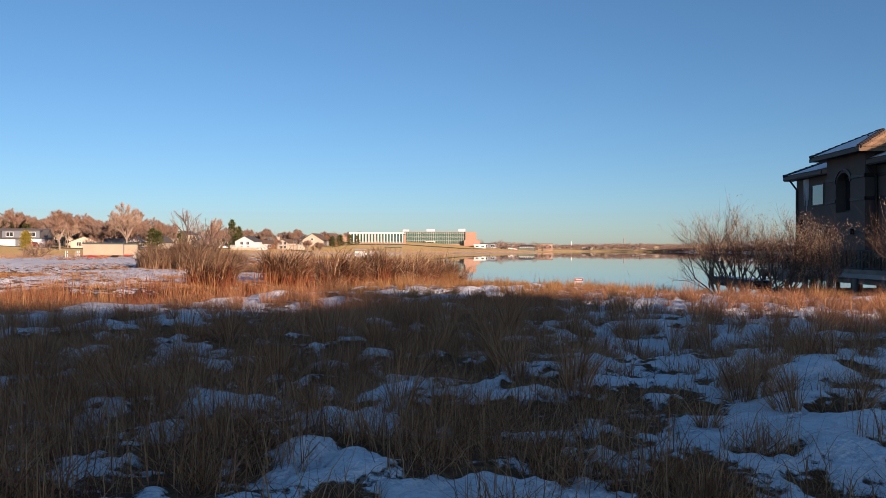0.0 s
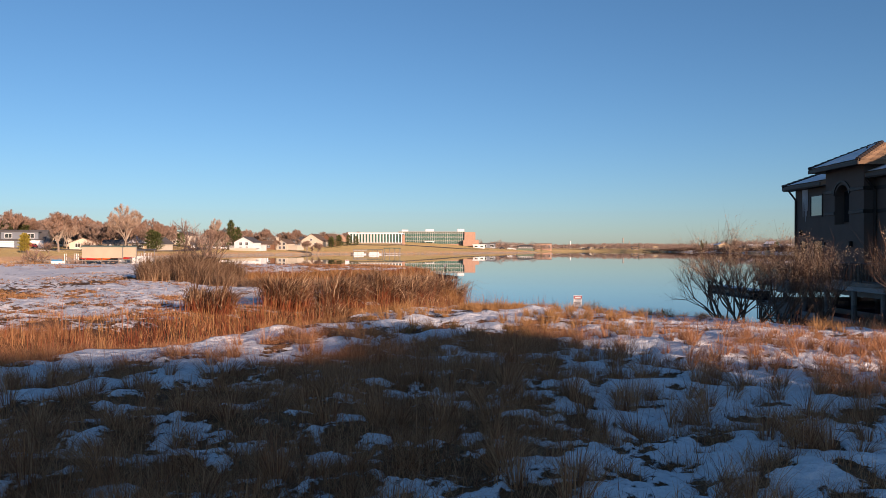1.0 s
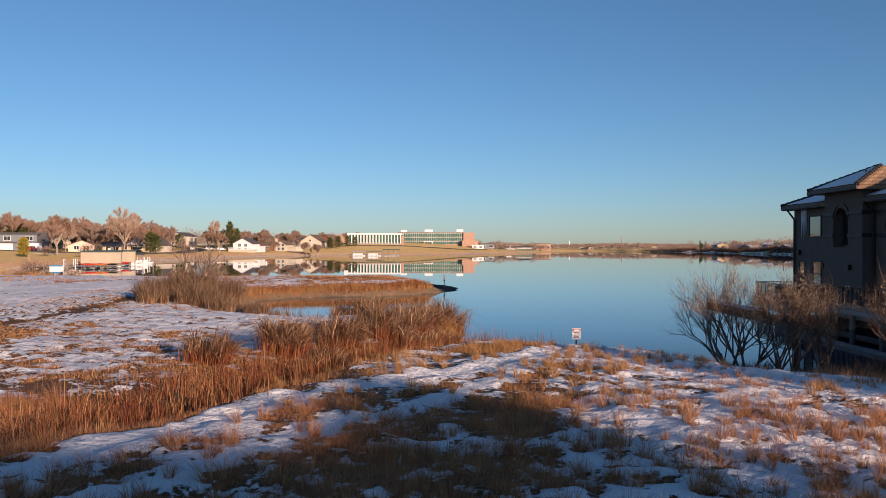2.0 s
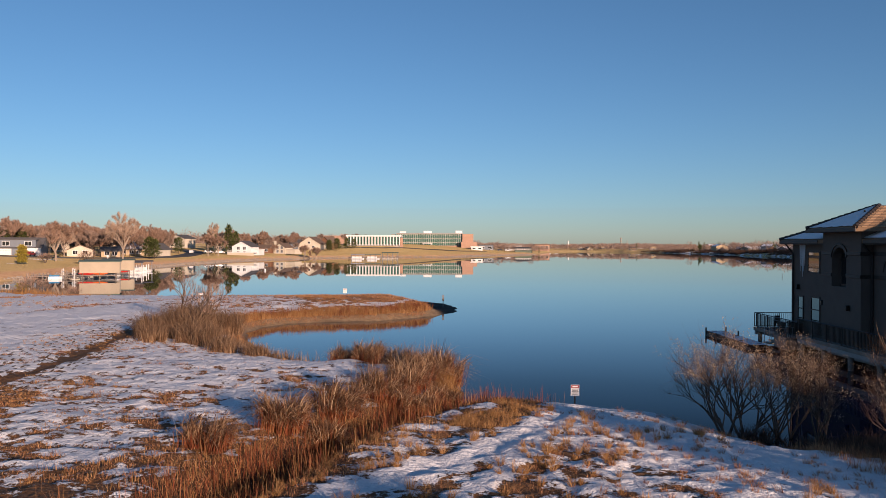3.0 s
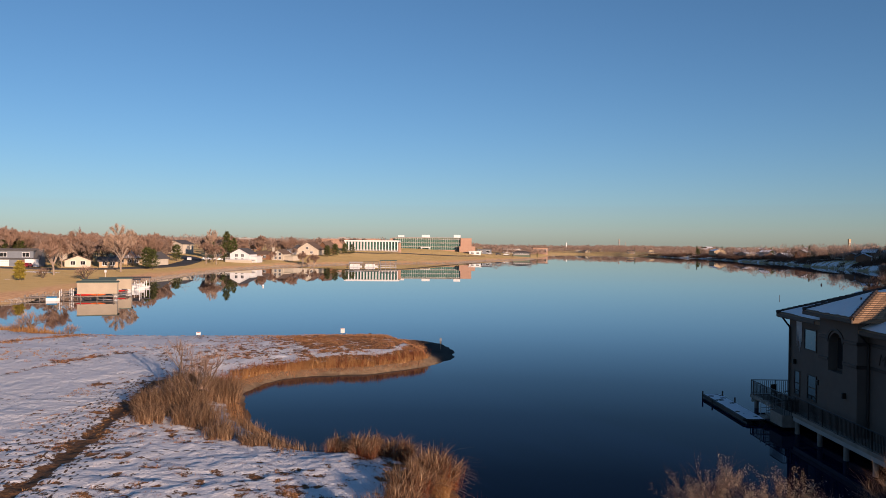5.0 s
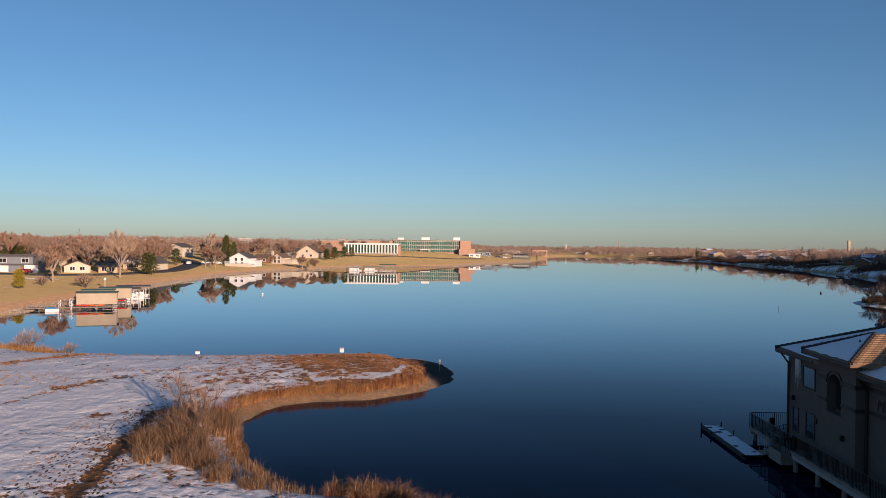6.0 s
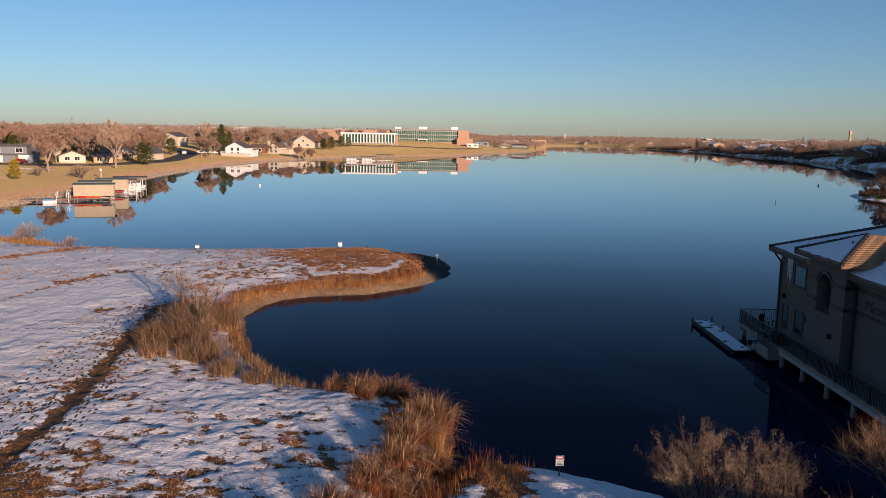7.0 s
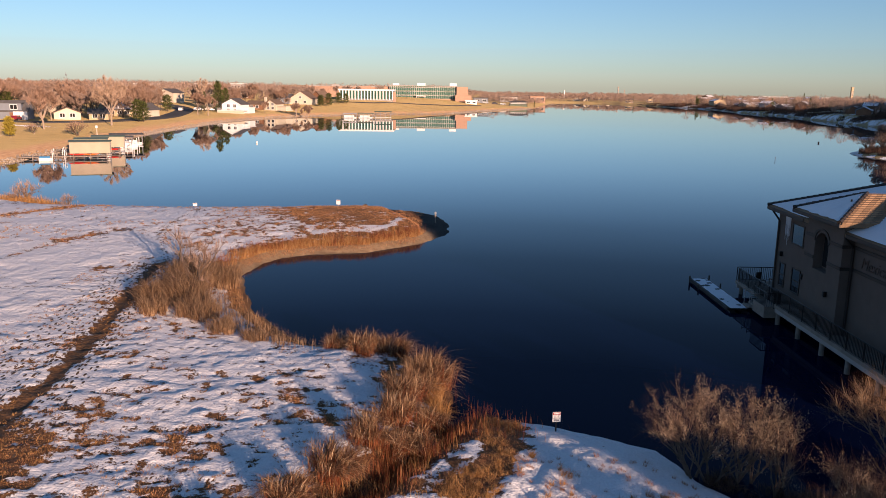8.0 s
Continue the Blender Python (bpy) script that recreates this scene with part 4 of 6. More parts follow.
tussocks("tussock_grass", "small golden tussocks on the snowy peninsula", 308, 2400, patch(-50, -4, 64, 94), 14, 0.16, 0.028, "straw", lambda x, y: fbm(x, y, 7, 3, 309) > -0.05)


def tall_stalks():
    """Single dead flower stalks with side twigs over the grass."""
    rng = np.random.default_rng(8)
    y = np.sqrt(rng.uniform(6.0 ** 2, 18 ** 2, 420))
    x = rng.uniform(-0.62, 0.62, 420) * y
    z = height(x, y)
    h = rng.uniform(0.25, 0.6, 420)
    base = np.stack([x, y, z], 1)
    lean = rng.normal(0, 0.10, (420, 3)) * h[:, None]
    tip = base + np.stack([np.zeros(420), np.zeros(420), h], 1) + lean
    groups = [ribbons(base, tip, 0.004, lean * 0.5, rng)]
    for k in range(5):
        s = rng.uniform(0.45, 0.95, 420)[:, None]
        b = base + (tip - base) * s + lean * 0.5 * s * s
        t = b + np.stack([rng.normal(0, 0.06, 420), rng.normal(0, 0.06, 420), rng.uniform(0.04, 0.14, 420)], 1)
        groups.append(ribbons(b, t, 0.003, None, rng))
    tagged(new("weed_stalks", tri_mesh("weed_stalks", *joined(groups), "grass")), "dead upright weed stalks in the meadow", "weeds", kind="stuff")


tall_stalks()


def reed_band(name, label, line, near, far, count, tall, wide, material, seed):
    """Upright reeds in a band beside a line of points."""
    rng = np.random.default_rng(seed)
    seg = rng.integers(0, len(line) - 1, count)
    p, q = np.array(line)[seg], np.array(line)[seg + 1]
    c = p + (q - p) * rng.uniform(0, 1, (count, 1)) + rng.normal(0, 1, (count, 2)) * (0.6 if near < -5 else (far - near) * 0.35)
    d = shore(c[:, 0], c[:, 1])
    c = c[(d > near) & (d < far) & (fbm(c[:, 0], c[:, 1], 0.8, 3, seed + 7) > rng.uniform(-0.5, 0.25, count))]
    t = tall * (0.7 + 0.5 * fbm(c[:, 0], c[:, 1], 1.6, 3, seed))
    me = tri_mesh(name, *blade_field(rng, c[:, 0], c[:, 1], t, wide, 0.22), material)
    tagged(new(name, me), label, "reeds", kind="stuff")


INNER = [(-17, 58), (-16.8, 63), (-15.5, 68), (-12, 70.8), (-7, 72.2), (-3.8, 75), (-1.8, 77.5)]
reed_band("reeds", "golden reeds along the peninsula's sandy edge", INNER, 1.3, 3.4, 26000, 0.85, 0.022, "straw", 51)
reed_band("reeds", "rust brown reeds along the peninsula's edge", INNER, 1.4, 3.6, 14000, 0.95, 0.02, "rust", 52)
reed_band("reeds", "tan reeds on the far low islet", [(-75, 101), (-57, 98.6), (-46, 93.8)], -1.2, 2.4, 16000, 1.25, 0.035, "straw", 53)
reed_band("cattails", "rust red cattails filling the ditch", DITCH, -9, 30, 17000, 0.85, 0.013, "rust", 54)
reed_band("cattails", "straw cattails filling the ditch", DITCH, -9, 30, 2600, 1.0, 0.013, "straw", 55)
reed_band("cattails", "tan cattails at the inlet's mouth", [(-0.2, 29), (0.9, 33.5), (1.9, 33.9), (1.3, 31)], -1.0, 4.0, 1100, 0.9, 0.015, "rust", 56)
reed_band("reeds", "brown rushes along the cove", [(-15, 52), (-12.5, 47.5), (-10.5, 44), (-8, 42.8)], 0.1, 3.0, 3600, 0.9, 0.02, "brushwood", 57)


def shrub(x, y, tall, wide, stems, seed, low="rust", high="plume", label="", lean=(0.0, 0.0), arch=1.0):
    """A many-stemmed shrub: stiff stems below, bundles of wands that arch out and hang over above."""
    rng = np.random.default_rng(seed)
    z = float(height(np.array([x]), np.array([y]))[0])
    ob = thing("willow_shrub", (x, y, z - 0.05), label, "shrub", "shrubs by the inlet")
    half, bundles = wide * 0.55, 12 + int(5 * wide)
    ha, hr = rng.uniform(0, 2 * np.pi, bundles), np.sqrt(rng.uniform(0, 1, bundles)) * half
    foot = np.stack([np.cos(ha) * hr, np.sin(ha) * hr, np.zeros(bundles)], 1)
    grown = rng.uniform(0.72, 1.08, bundles) * (1 - 0.28 * (hr / half) ** 2)
    way = foot / half * 0.30 + rng.normal(0, 0.13, (bundles, 3)) * [1, 1, 0] + [lean[0], lean[1], 0]
    k = rng.integers(0, bundles, stems)
    base = foot[k] + rng.normal(0, 0.11 * wide, (stems, 3)) * [1, 1, 0]
    h = tall * grown[k] * rng.uniform(0.35, 0.72, stems)
    tip = base + way[k] * h[:, None] * 0.6 + rng.normal(0, 0.05, (stems, 3)) * tall * [1, 1, 0] + np.stack([0 * h, 0 * h, h], 1)
    piece("stem_base", tri_mesh("stem_base", *ribbons(base, tip, 0.020, None, rng), low), None, ob)
    n = int(stems * 0.95)
    k = rng.integers(0, bundles, n)
    s = rng.uniform(0.2, 0.55, n)
    g = tall * grown[k]
    b = foot[k] + rng.normal(0, 0.10 * wide, (n, 3)) * [1, 1, 0] + way[k] * (s * g)[:, None] * 0.6
    b[:, 2] = s * g
    h = g * rng.uniform(0.30, 0.62, n)
    out = (way[k] * arch + rng.normal(0, 0.23, (n, 3)) * [1, 1, 0]) * g[:, None]
    tip = b + out * 0.45 + np.stack([0 * h, 0 * h, h], 1)
    drop = out * rng.uniform(0.3, 1.0, (n, 1))
    drop[:, 2] = -arch * rng.uniform(0.35, 0.95, n) * np.hypot(out[:, 0], out[:, 1])
    piece("canopy", tri_mesh("canopy", *ribbons(b, tip, 0.021 * rng.uniform(0.7, 1.3, n), drop, rng, 3), high), None, ob)
    return ob


PLUMED = "willow shrub with grey tan plumes over rust red stems"
for x, y, t, w, n, s in [(-0.4, 37.2, 2.3, 1.7, 2300, 1), (-1.3, 34.6, 2.1, 1.4, 1700, 2), (-3.9, 41.0, 1.7, 1.4, 1300, 3), (-2.5, 41.7, 1.6, 1.3, 1100, 4),
                         (-5.6, 42.0, 1.3, 1.1, 800, 5), (-1.7, 31.8, 1.7, 1.2, 1300, 6), (-2.6, 29.2, 1.7, 1.3, 1500, 7), (-1.6, 28.8, 1.3, 1.0, 900, 8),
                         (-0.2, 32.6, 1.0, 1.0, 800, 13), (-0.6, 30.2, 1.2, 1.1, 900, 14), (-3.7, 26.6, 1.6, 1.3, 1500, 9), (-5.0, 24.0, 1.6, 1.3, 1500, 10), (-3.6, 23.9, 1.2, 1.0, 900, 11), (-6.6, 21.5, 1.3, 1.2, 1000, 12)]:
    shrub(x, y, t, w, n, s, label=PLUMED, lean=(0.12, 0.0))
GOLD = "clump of golden dry reed grass at the water's edge"
for x, y, t, w, n, s in [(-0.2, 35.3, 1.5, 0.9, 800, 21), (0.1, 33.4, 1.3, 0.8, 600, 22)]:
    shrub(x, y, t, w, n, s, "straw", "straw", GOLD)
BROWN = "bare brown willow thicket on the snowy bank"
for x, y, t, w, n, s in [(-17.6, 53.5, 3.3, 2.4, 1900, 31), (-16.2, 49.4, 2.9, 2.2, 1800, 32), (-14.6, 46.4, 2.3, 1.9, 1500, 33), (-19.0, 57.6, 2.6, 1.8, 1300, 34), (-17.4, 46.6, 1.9, 1.3, 900, 39), (-18.6, 49.0, 2.4, 1.5, 1100, 40),
                         (-15.9, 55.4, 2.9, 2.0, 1500, 35), (-12.4, 43.9, 1.6, 1.4, 900, 36), (-18.3, 50.9, 2.2, 1.4, 900, 37), (-10.2, 42.7, 1.3, 1.2, 700, 38)]:
    shrub(x, y, 0.88 * t, w, n, s, "plume", "brushwood", BROWN, arch=0.6)


def tree_parts(seed, tall, spread, trunk_r, limbs, twig_n, twig_len, twig_w, fork=0.25, stems=1, up=0.6):
    """Meshes of a leafless tree: trunk with limbs, and the crown's fine twigs. Also gives the twig ends."""
    rnd = random.Random(seed)
    rng = np.random.default_rng(seed)
    bm = bmesh.new()
    tips = []

    def grow(p, d, length, r, depth):
        bend = Vector((rnd.gauss(0, 0.14), rnd.gauss(0, 0.14), 0.05 + 0.05 * up))
        mid = p + d * length * 0.5
        d2 = (d + bend).normalized()
        end = mid + d2 * length * 0.5
        sides = 6 if depth == 0 else 4 if depth == 1 else 3
        rod(bm, p, mid, r, r * 0.82, sides)
        rod(bm, mid, end, r * 0.82, r * 0.6, sides)
        if depth >= 2:
            tips.append((mid, end, d2))
        if depth < 3:
            for _ in range(rnd.choice((2, 3, 3)) if depth else limbs):
                az, tilt = rnd.uniform(0, 6.283), rnd.uniform(0.35, 0.85) if depth else rnd.uniform(0.3, 0.75)
                q = d2.orthogonal().normalized()
                q.rotate(Matrix.Rotation(az, 3, d2))
                nd = (d2 * math.cos(tilt) + q * math.sin(tilt) * spread + Vector((0, 0, 0.18 * up))).normalized()
                start = mid.lerp(end, rnd.uniform(0.2, 1.0)) if depth else p.lerp(end, rnd.uniform(0.55, 1.0))
                grow(start, nd, length * rnd.uniform(0.62, 0.86) * (1.25 if depth == 0 else 1), r * (0.5 if depth else 0.55), depth + 1)
    for s in range(stems):
        a = 6.283 * s / stems + rnd.uniform(-0.5, 0.5)
        d = Vector((math.cos(a) * 0.55, math.sin(a) * 0.55, 1)).normalized() if stems > 1 else Vector((rnd.gauss(0, 0.04), rnd.gauss(0, 0.04), 1)).normalized()
        grow(Vector((0, 0, -0.1)), d, tall * fork, trunk_r, 0)
    trunk = bpy.data.meshes.new("trunk")
    bm.to_mesh(trunk)
    bm.free()
    k = rng.integers(0, len(tips), twig_n)
    A, B, D = (np.array([tuple(t[i]) for t in tips]) for i in range(3))
    base = A[k] + (B[k] - A[k]) * rng.uniform(0, 1.15, (twig_n, 1))
    way = D[k] + rng.normal(0, 0.55, (twig_n, 3)) + [0, 0, 0.25 * up]
    way /= np.linalg.norm(way, axis=1)[:, None]
    tip = base + way * twig_len * rng.uniform(0.4, 1.2, (twig_n, 1))
    top = max(t[1].z for t in tips)
    mid = np.array([0, 0, 0.58 * top])
    reach = np.array([1, 1, 0]) * np.percentile(np.hypot(B[:, 0], B[:, 1]), 92) + [0, 0, 0.44 * top]
    far_out = np.linalg.norm((tip - mid) / reach, axis=1)
    tip = np.where(((far_out > 1) & (stems == 1))[:, None], mid + (tip - mid) / far_out[:, None] * rng.uniform(0.86, 1.04, (twig_n, 1)), tip)
    return trunk, (base, tip, rng), top


def bare_tree_kind(seed, tall, spread, trunk_r, limbs, twig_n, twig_len, twig_w, bark, twigs, label, group, **kw):
    trunk, (base, tip, rng), top = tree_parts(seed, tall, spread, trunk_r, limbs, twig_n, twig_len, twig_w, **kw)
    crown = tri_mesh("crown", *ribbons(base, tip, twig_w, rng.normal(0, 0.12 * twig_len, base.shape), rng, 1 if twig_w > 0.04 else 2), twigs)

    def plant(x, y, size=1.0, turn=0.0):
        z = float(height(np.array([x]), np.array([y]))[0])
        ob = new("tree")
        ob.matrix_basis = pose(x, y, z, 0, 0, turn) @ Matrix.Scale(size * tall / (top + 0.01), 4)
        tagged(ob, label, "tree", group)
        piece("trunk", trunk, bark, ob)
        piece("crown", crown, None, ob)
        return ob
    return plant


broad = bare_tree_kind(3, 9.5, 1.15, 0.17, 7, 12000, 1.0, 0.032, "pale_bark", "twig", "broad bare street tree on the brown lawn", "lawn trees")
vase = bare_tree_kind(4, 12, 0.9, 0.20, 7, 12000, 1.1, 0.032, "pale_bark", "pale_twig", "tall bare pinkish tree on the brown lawn", "lawn trees", up=1.0)
garden = bare_tree_kind(6, 9, 1.0, 0.09, 6, 9500, 1.0, 0.046, "bark", "far_twig", "bare brown garden tree among the houses", "garden trees")
garden2 = bare_tree_kind(9, 11, 0.8, 0.10, 6, 9500, 1.0, 0.046, "bark", "twig", "bare greyish garden tree among the houses", "garden trees", up=0.9)
small = bare_tree_kind(12, 4.0, 1.1, 0.10, 5, 420, 0.7, 0.05, "bark", "twig", "small bare bush on the brown lawn", "lawn bushes", stems=3, fork=0.2)

for x, y, s, a in [(-108.2, 217, 1.15, 20), (-101.7, 334, 0.95, 60), (-96.3, 330, 0.9, 130), (-67.2, 370.4, 0.72, 200), (-62, 369, 0.75, 300), (-82, 372, 0.55, 10)]:
    broad(x, y, s, a)
for x, y, s, a in [(-101.7, 246, 1.26, 10), (-112, 378, 1.2, 80), (-125, 256, 0.8, 200)]:
    vase(x, y, s, a)
for x, y, s in [(-92, 201, 0.85), (-103, 201, 0.6), (-50.5, 95.5, 0.6), (-44.5, 93.6, 0.32), (107.5, 199, 0.8), (109, 194, 0.9), (111, 188, 0.8), (112, 200, 0.9)]:
    small(x, y, s, x)
rnd = random.Random(77)
for k in range(130):
    y = rnd.uniform(262, 440)
    x = rnd.uniform(-0.60, -0.30) * y if y < 330 else rnd.uniform(-0.58, -0.17) * y
    if float(to_line(np.array([x]), np.array([y]), ROAD)[0]) < 8 or (y < 300 and x > -128) or x > -0.31 * y and y < 425 or x > -0.185 * y:
        continue
    (garden if rnd.random() < 0.6 else garden2)(x, y, rnd.uniform(0.65, 1.05), rnd.uniform(0, 360))
for k in range(70):
    y = rnd.uniform(262, 350)
    x = rnd.uniform(-0.56, -0.33) * y
    if float(to_line(np.array([x]), np.array([y]), ROAD)[0]) < 7 or x > -112 and y < 285:
        continue
    (garden if rnd.random() < 0.5 else garden2)(x, y, rnd.uniform(0.8, 1.15), rnd.uniform(0, 360))
for k in range(60):
    y = rnd.choice((rnd.uniform(376, 392), rnd.uniform(408, 440), rnd.uniform(466, 520)))
    x = rnd.uniform(-0.31, -0.185) * y
    if x > -68 or y < 395 and x > -98:
        continue
    (garden if rnd.random() < 0.5 else garden2)(x, y, rnd.uniform(0.55, 0.9), rnd.uniform(0, 360))
for k in range(9):
    garden(-98 + 5 * k + rnd.uniform(-2, 2), rnd.uniform(510, 590), rnd.uniform(0.6, 0.9), rnd.uniform(0, 360))
FAR_BANK = []
for k in range(45):
    y = rnd.uniform(345, 760)
    FAR_BANK.append((222 + rnd.uniform(-8, 90) + 0.02 * (y - 500), y, rnd.uniform(6, 9.5)))


def dead_tree(x, y, tall, seed, label, lean=0):
    trunk, (base, tip, rng), top = tree_parts(seed, tall, 1.0, 0.07, 5, 500, 0.45, 0.012)
    ob = new("tree")
    ob.matrix_basis = pose(x, y, float(height(np.array([x]), np.array([y]))[0]), 0, lean, seed * 40) @ Matrix.Scale(tall / top, 4)
    tagged(ob, label, "tree")
    piece("trunk", trunk, "bark", ob)
    piece("crown", tri_mesh("crown", *ribbons(base, tip, 0.012, None, rng), "twig"), None, ob)


dead_tree(-18.2, 54.0, 4.3, 14, "leafless young tree in the brown thicket")
dead_tree(-16.0, 51.5, 3.6, 15, "thin leafless tree leaning over the brown thicket", 6)
dead_tree(-17.0, 57.0, 3.8, 17, "thin leafless tree in the brown thicket")


def leafy_willow(x, y, tall, seed, leaves, label, spread=0.75, stems=3, twigs="bark_twig", count=1500):
    """A leaning bank tree with withered leaves still hanging in its crown."""
    trunk, (base, tip, rng), top = tree_parts(seed, tall, spread, 0.034, 5, count, 0.42, 0.008, fork=0.2, stems=stems, up=0.7)
    k = tall / top
    ob = new("tree")
    ob.matrix_basis = pose(x, y, float(height(np.array([x]), np.array([y]))[0]) - 0.05, 0, 0, seed * 31) @ Matrix.Scale(k, 4)
    tagged(ob, label, "tree", "bank trees")
    piece("trunk", trunk, "bark", ob)
    piece("crown", tri_mesh("crown", *ribbons(base, tip, 0.007 / k, rng.normal(0, 0.12, base.shape), rng), twigs), None, ob)
    high = np.nonzero(tip[:, 2] > top * rng.uniform(0.45, 0.95, len(tip)))[0]
    heart = rng.choice(high, max(6, leaves // 55))
    i = rng.integers(0, len(heart), leaves)
    along = (tip - base)[heart[i]]
    b = base[heart[i]] + along * rng.uniform(-0.1, 1.25, (leaves, 1)) + rng.normal(0, 0.055 / k, (leaves, 3)) * [1, 1, 1.5]
    t = b + (rng.normal(0, 0.02, b.shape) + [0, 0, 0.022]) / k
    piece("foliage", tri_mesh("foliage", *ribbons(b, t, 0.026 / k, None, rng, 1), "leaf"), None, ob)


leafy_willow(10.9, 28.4, 4.0, 41, 6000, "bank willow with withered tan leaves by the lake")
leafy_willow(12.1, 28.3, 3.7, 42, 7000, "bank willow thick with withered tan leaves")
leafy_willow(10.3, 28.7, 2.9, 43, 1800, "thin bank willow with few withered leaves", 0.9)
leafy_willow(13.3, 27.6, 3.6, 48, 2600, "tall thin bank willow over the dark brush", 0.5, 2)
leafy_willow(14.6, 24.2, 2.4, 44, 2600, "rust-leaved willow bush on the shaded bank")
leafy_willow(12.9, 20.6, 2.4, 45, 1800, "rust-leaved willow bush beside the snow")
leafy_willow(18.9, 28.6, 4.6, 46, 700, "tan leafless willow on the bank beside the lakeside building", 1.0, 3, "plume", 4500)
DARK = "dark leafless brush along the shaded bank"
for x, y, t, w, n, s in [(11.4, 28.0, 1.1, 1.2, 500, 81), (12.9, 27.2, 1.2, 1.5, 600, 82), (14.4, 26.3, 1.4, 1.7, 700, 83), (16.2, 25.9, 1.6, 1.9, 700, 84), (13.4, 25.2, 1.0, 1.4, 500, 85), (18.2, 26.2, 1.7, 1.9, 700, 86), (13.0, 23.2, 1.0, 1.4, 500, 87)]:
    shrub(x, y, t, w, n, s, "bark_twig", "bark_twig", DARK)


def conifer_kind(seed, tall, wide, tufts_n, material, label, cone=1.0):
    rng = np.random.default_rng(seed)
    bm = rod(bmesh.new(), (0, 0, -0.2), (0, 0, tall * 0.95), 0.02 * tall, 0.01, 7)
    trunk = bpy.data.meshes.new("trunk")
    bm.to_mesh(trunk)
    bm.free()
    s = rng.uniform(0, 1, tufts_n) ** 0.8
    lump = 0.72 + 0.28 * np.sin(s * 31 + rng.uniform(0, 1, tufts_n))
    rad = wide * 0.5 * (1 - s) ** (0.75 * cone) * (0.35 + 0.65 * np.minimum(1, s * 8)) * lump * np.sqrt(rng.uniform(0.25, 1, tufts_n))
    a = rng.uniform(0, 2 * np.pi, tufts_n)
    base = np.stack([np.cos(a) * rad, np.sin(a) * rad, tall * (0.10 + 0.90 * s)], 1)
    way = np.stack([np.cos(a), np.sin(a), rng.uniform(-0.3, 0.8, tufts_n)], 1) + rng.normal(0, 0.35, (tufts_n, 3))
    crown = tri_mesh("crown", *ribbons(base, base + way * wide * 0.10, wide * 0.035, None, rng), material)

    def plant(x, y, size=1.0):
        z = float(height(np.array([x]), np.array([y]))[0])
        ob = new("conifer")
        ob.matrix_basis = pose(x, y, z, 0, 0, x * 7) @ Matrix.Scale(size, 4)
        tagged(ob, label, "conifer", "evergreens")
        piece("trunk", trunk, "bark", ob)
        piece("crown", crown, None, ob)
    return plant


pine = conifer_kind(61, 11.0, 6.5, 2600, "needle", "dark green pine on the lakeside lawn", 0.8)
spruce = conifer_kind(62, 10.0, 4.0, 2000, "needle", "dark slender spruce among the houses", 1.1)
round_pine = conifer_kind(63, 7.0, 6.0, 2200, "needle", "round-crowned green pine on the lawn", 0.45)
arbor = conifer_kind(64, 4.6, 3.4, 6000, "needle_y", "yellow-green rounded arborvitae on the lawn", 0.4)
pine(-101.5, 364.6, 1.22)
pine(-99, 368, 0.95)
round_pine(-102.4, 269.7, 1.04)
round_pine(-100, 268, 0.96)
arbor(-102, 188.1)
for x, y, s in [(-62.4, 444.6, 1.0), (-58.8, 460, .9), (-66, 440, .9), (-55, 463, .8), (-84, 396, .5), (-158, 275, 1.2), (-150, 276, 1.1), (-152, 268, 1.2), (-139, 300, .9), (-118, 345, 1.0)]:
    round_pine(x, y, s)
for x, y, s in [(-128, 330, .9), (-104, 352, .9), (243, 705, 0.75), (247, 703, 0.8), (458, 1010, 1.0), (535, 1000, 1.05), (196, 815, 0.7), (238, 730, 0.8), (70, 600, 0.5)]:
    (spruce if s < 2 and s != 1.6 else pine)(x, y, s)


def turf(label, seed, n, x0, x1, y0, y1, tall, wide, keep):
    """Dormant lawn: short upright blades that catch the low sun."""
    rng = np.random.default_rng(seed)
    x, y = rng.uniform(x0, x1, n), rng.uniform(y0, y1, n)
    d = shore(x, y)
    ok = keep(x, y, d) & (to_line(x, y, ROAD) > 4.5) & (np.hypot((x + 117) / 14, (y - 226) / 7.5) > 1) & (d > 4 + 7 * rng.uniform(0, 1, n))
    x, y = x[ok], y[ok]
    b = np.stack([x, y, height(x, y) - 0.03], 1)
    t = b + np.stack([rng.normal(0, tall * 0.5, len(x)), rng.normal(0, tall * 0.5, len(x)), tall * rng.uniform(0.5, 1.3, len(x))], 1)
    tagged(new("lawn_grass", tri_mesh("lawn_grass", *ribbons(b, t, wide, None, rng, 1), "turf")), label, "lawn", kind="stuff")


turf("short dormant tan lawn along the far shore", 71, 260000, -175, -78, 125, 275, 0.06, 0.12, lambda x, y, d: (d > 1.0) & (x > -0.66 * y))
turf("short dormant tan lawn by the lakeside houses", 72, 120000, -125, -55, 275, 430, 0.07, 0.16, lambda x, y, d: (d > 1.0) & (d < 60))
turf("wide tan grass slope below the office building", 73, 150000, -80, 60, 385, 572, 0.08, 0.24, lambda x, y, d: (d > 1.0) & (d < 190))


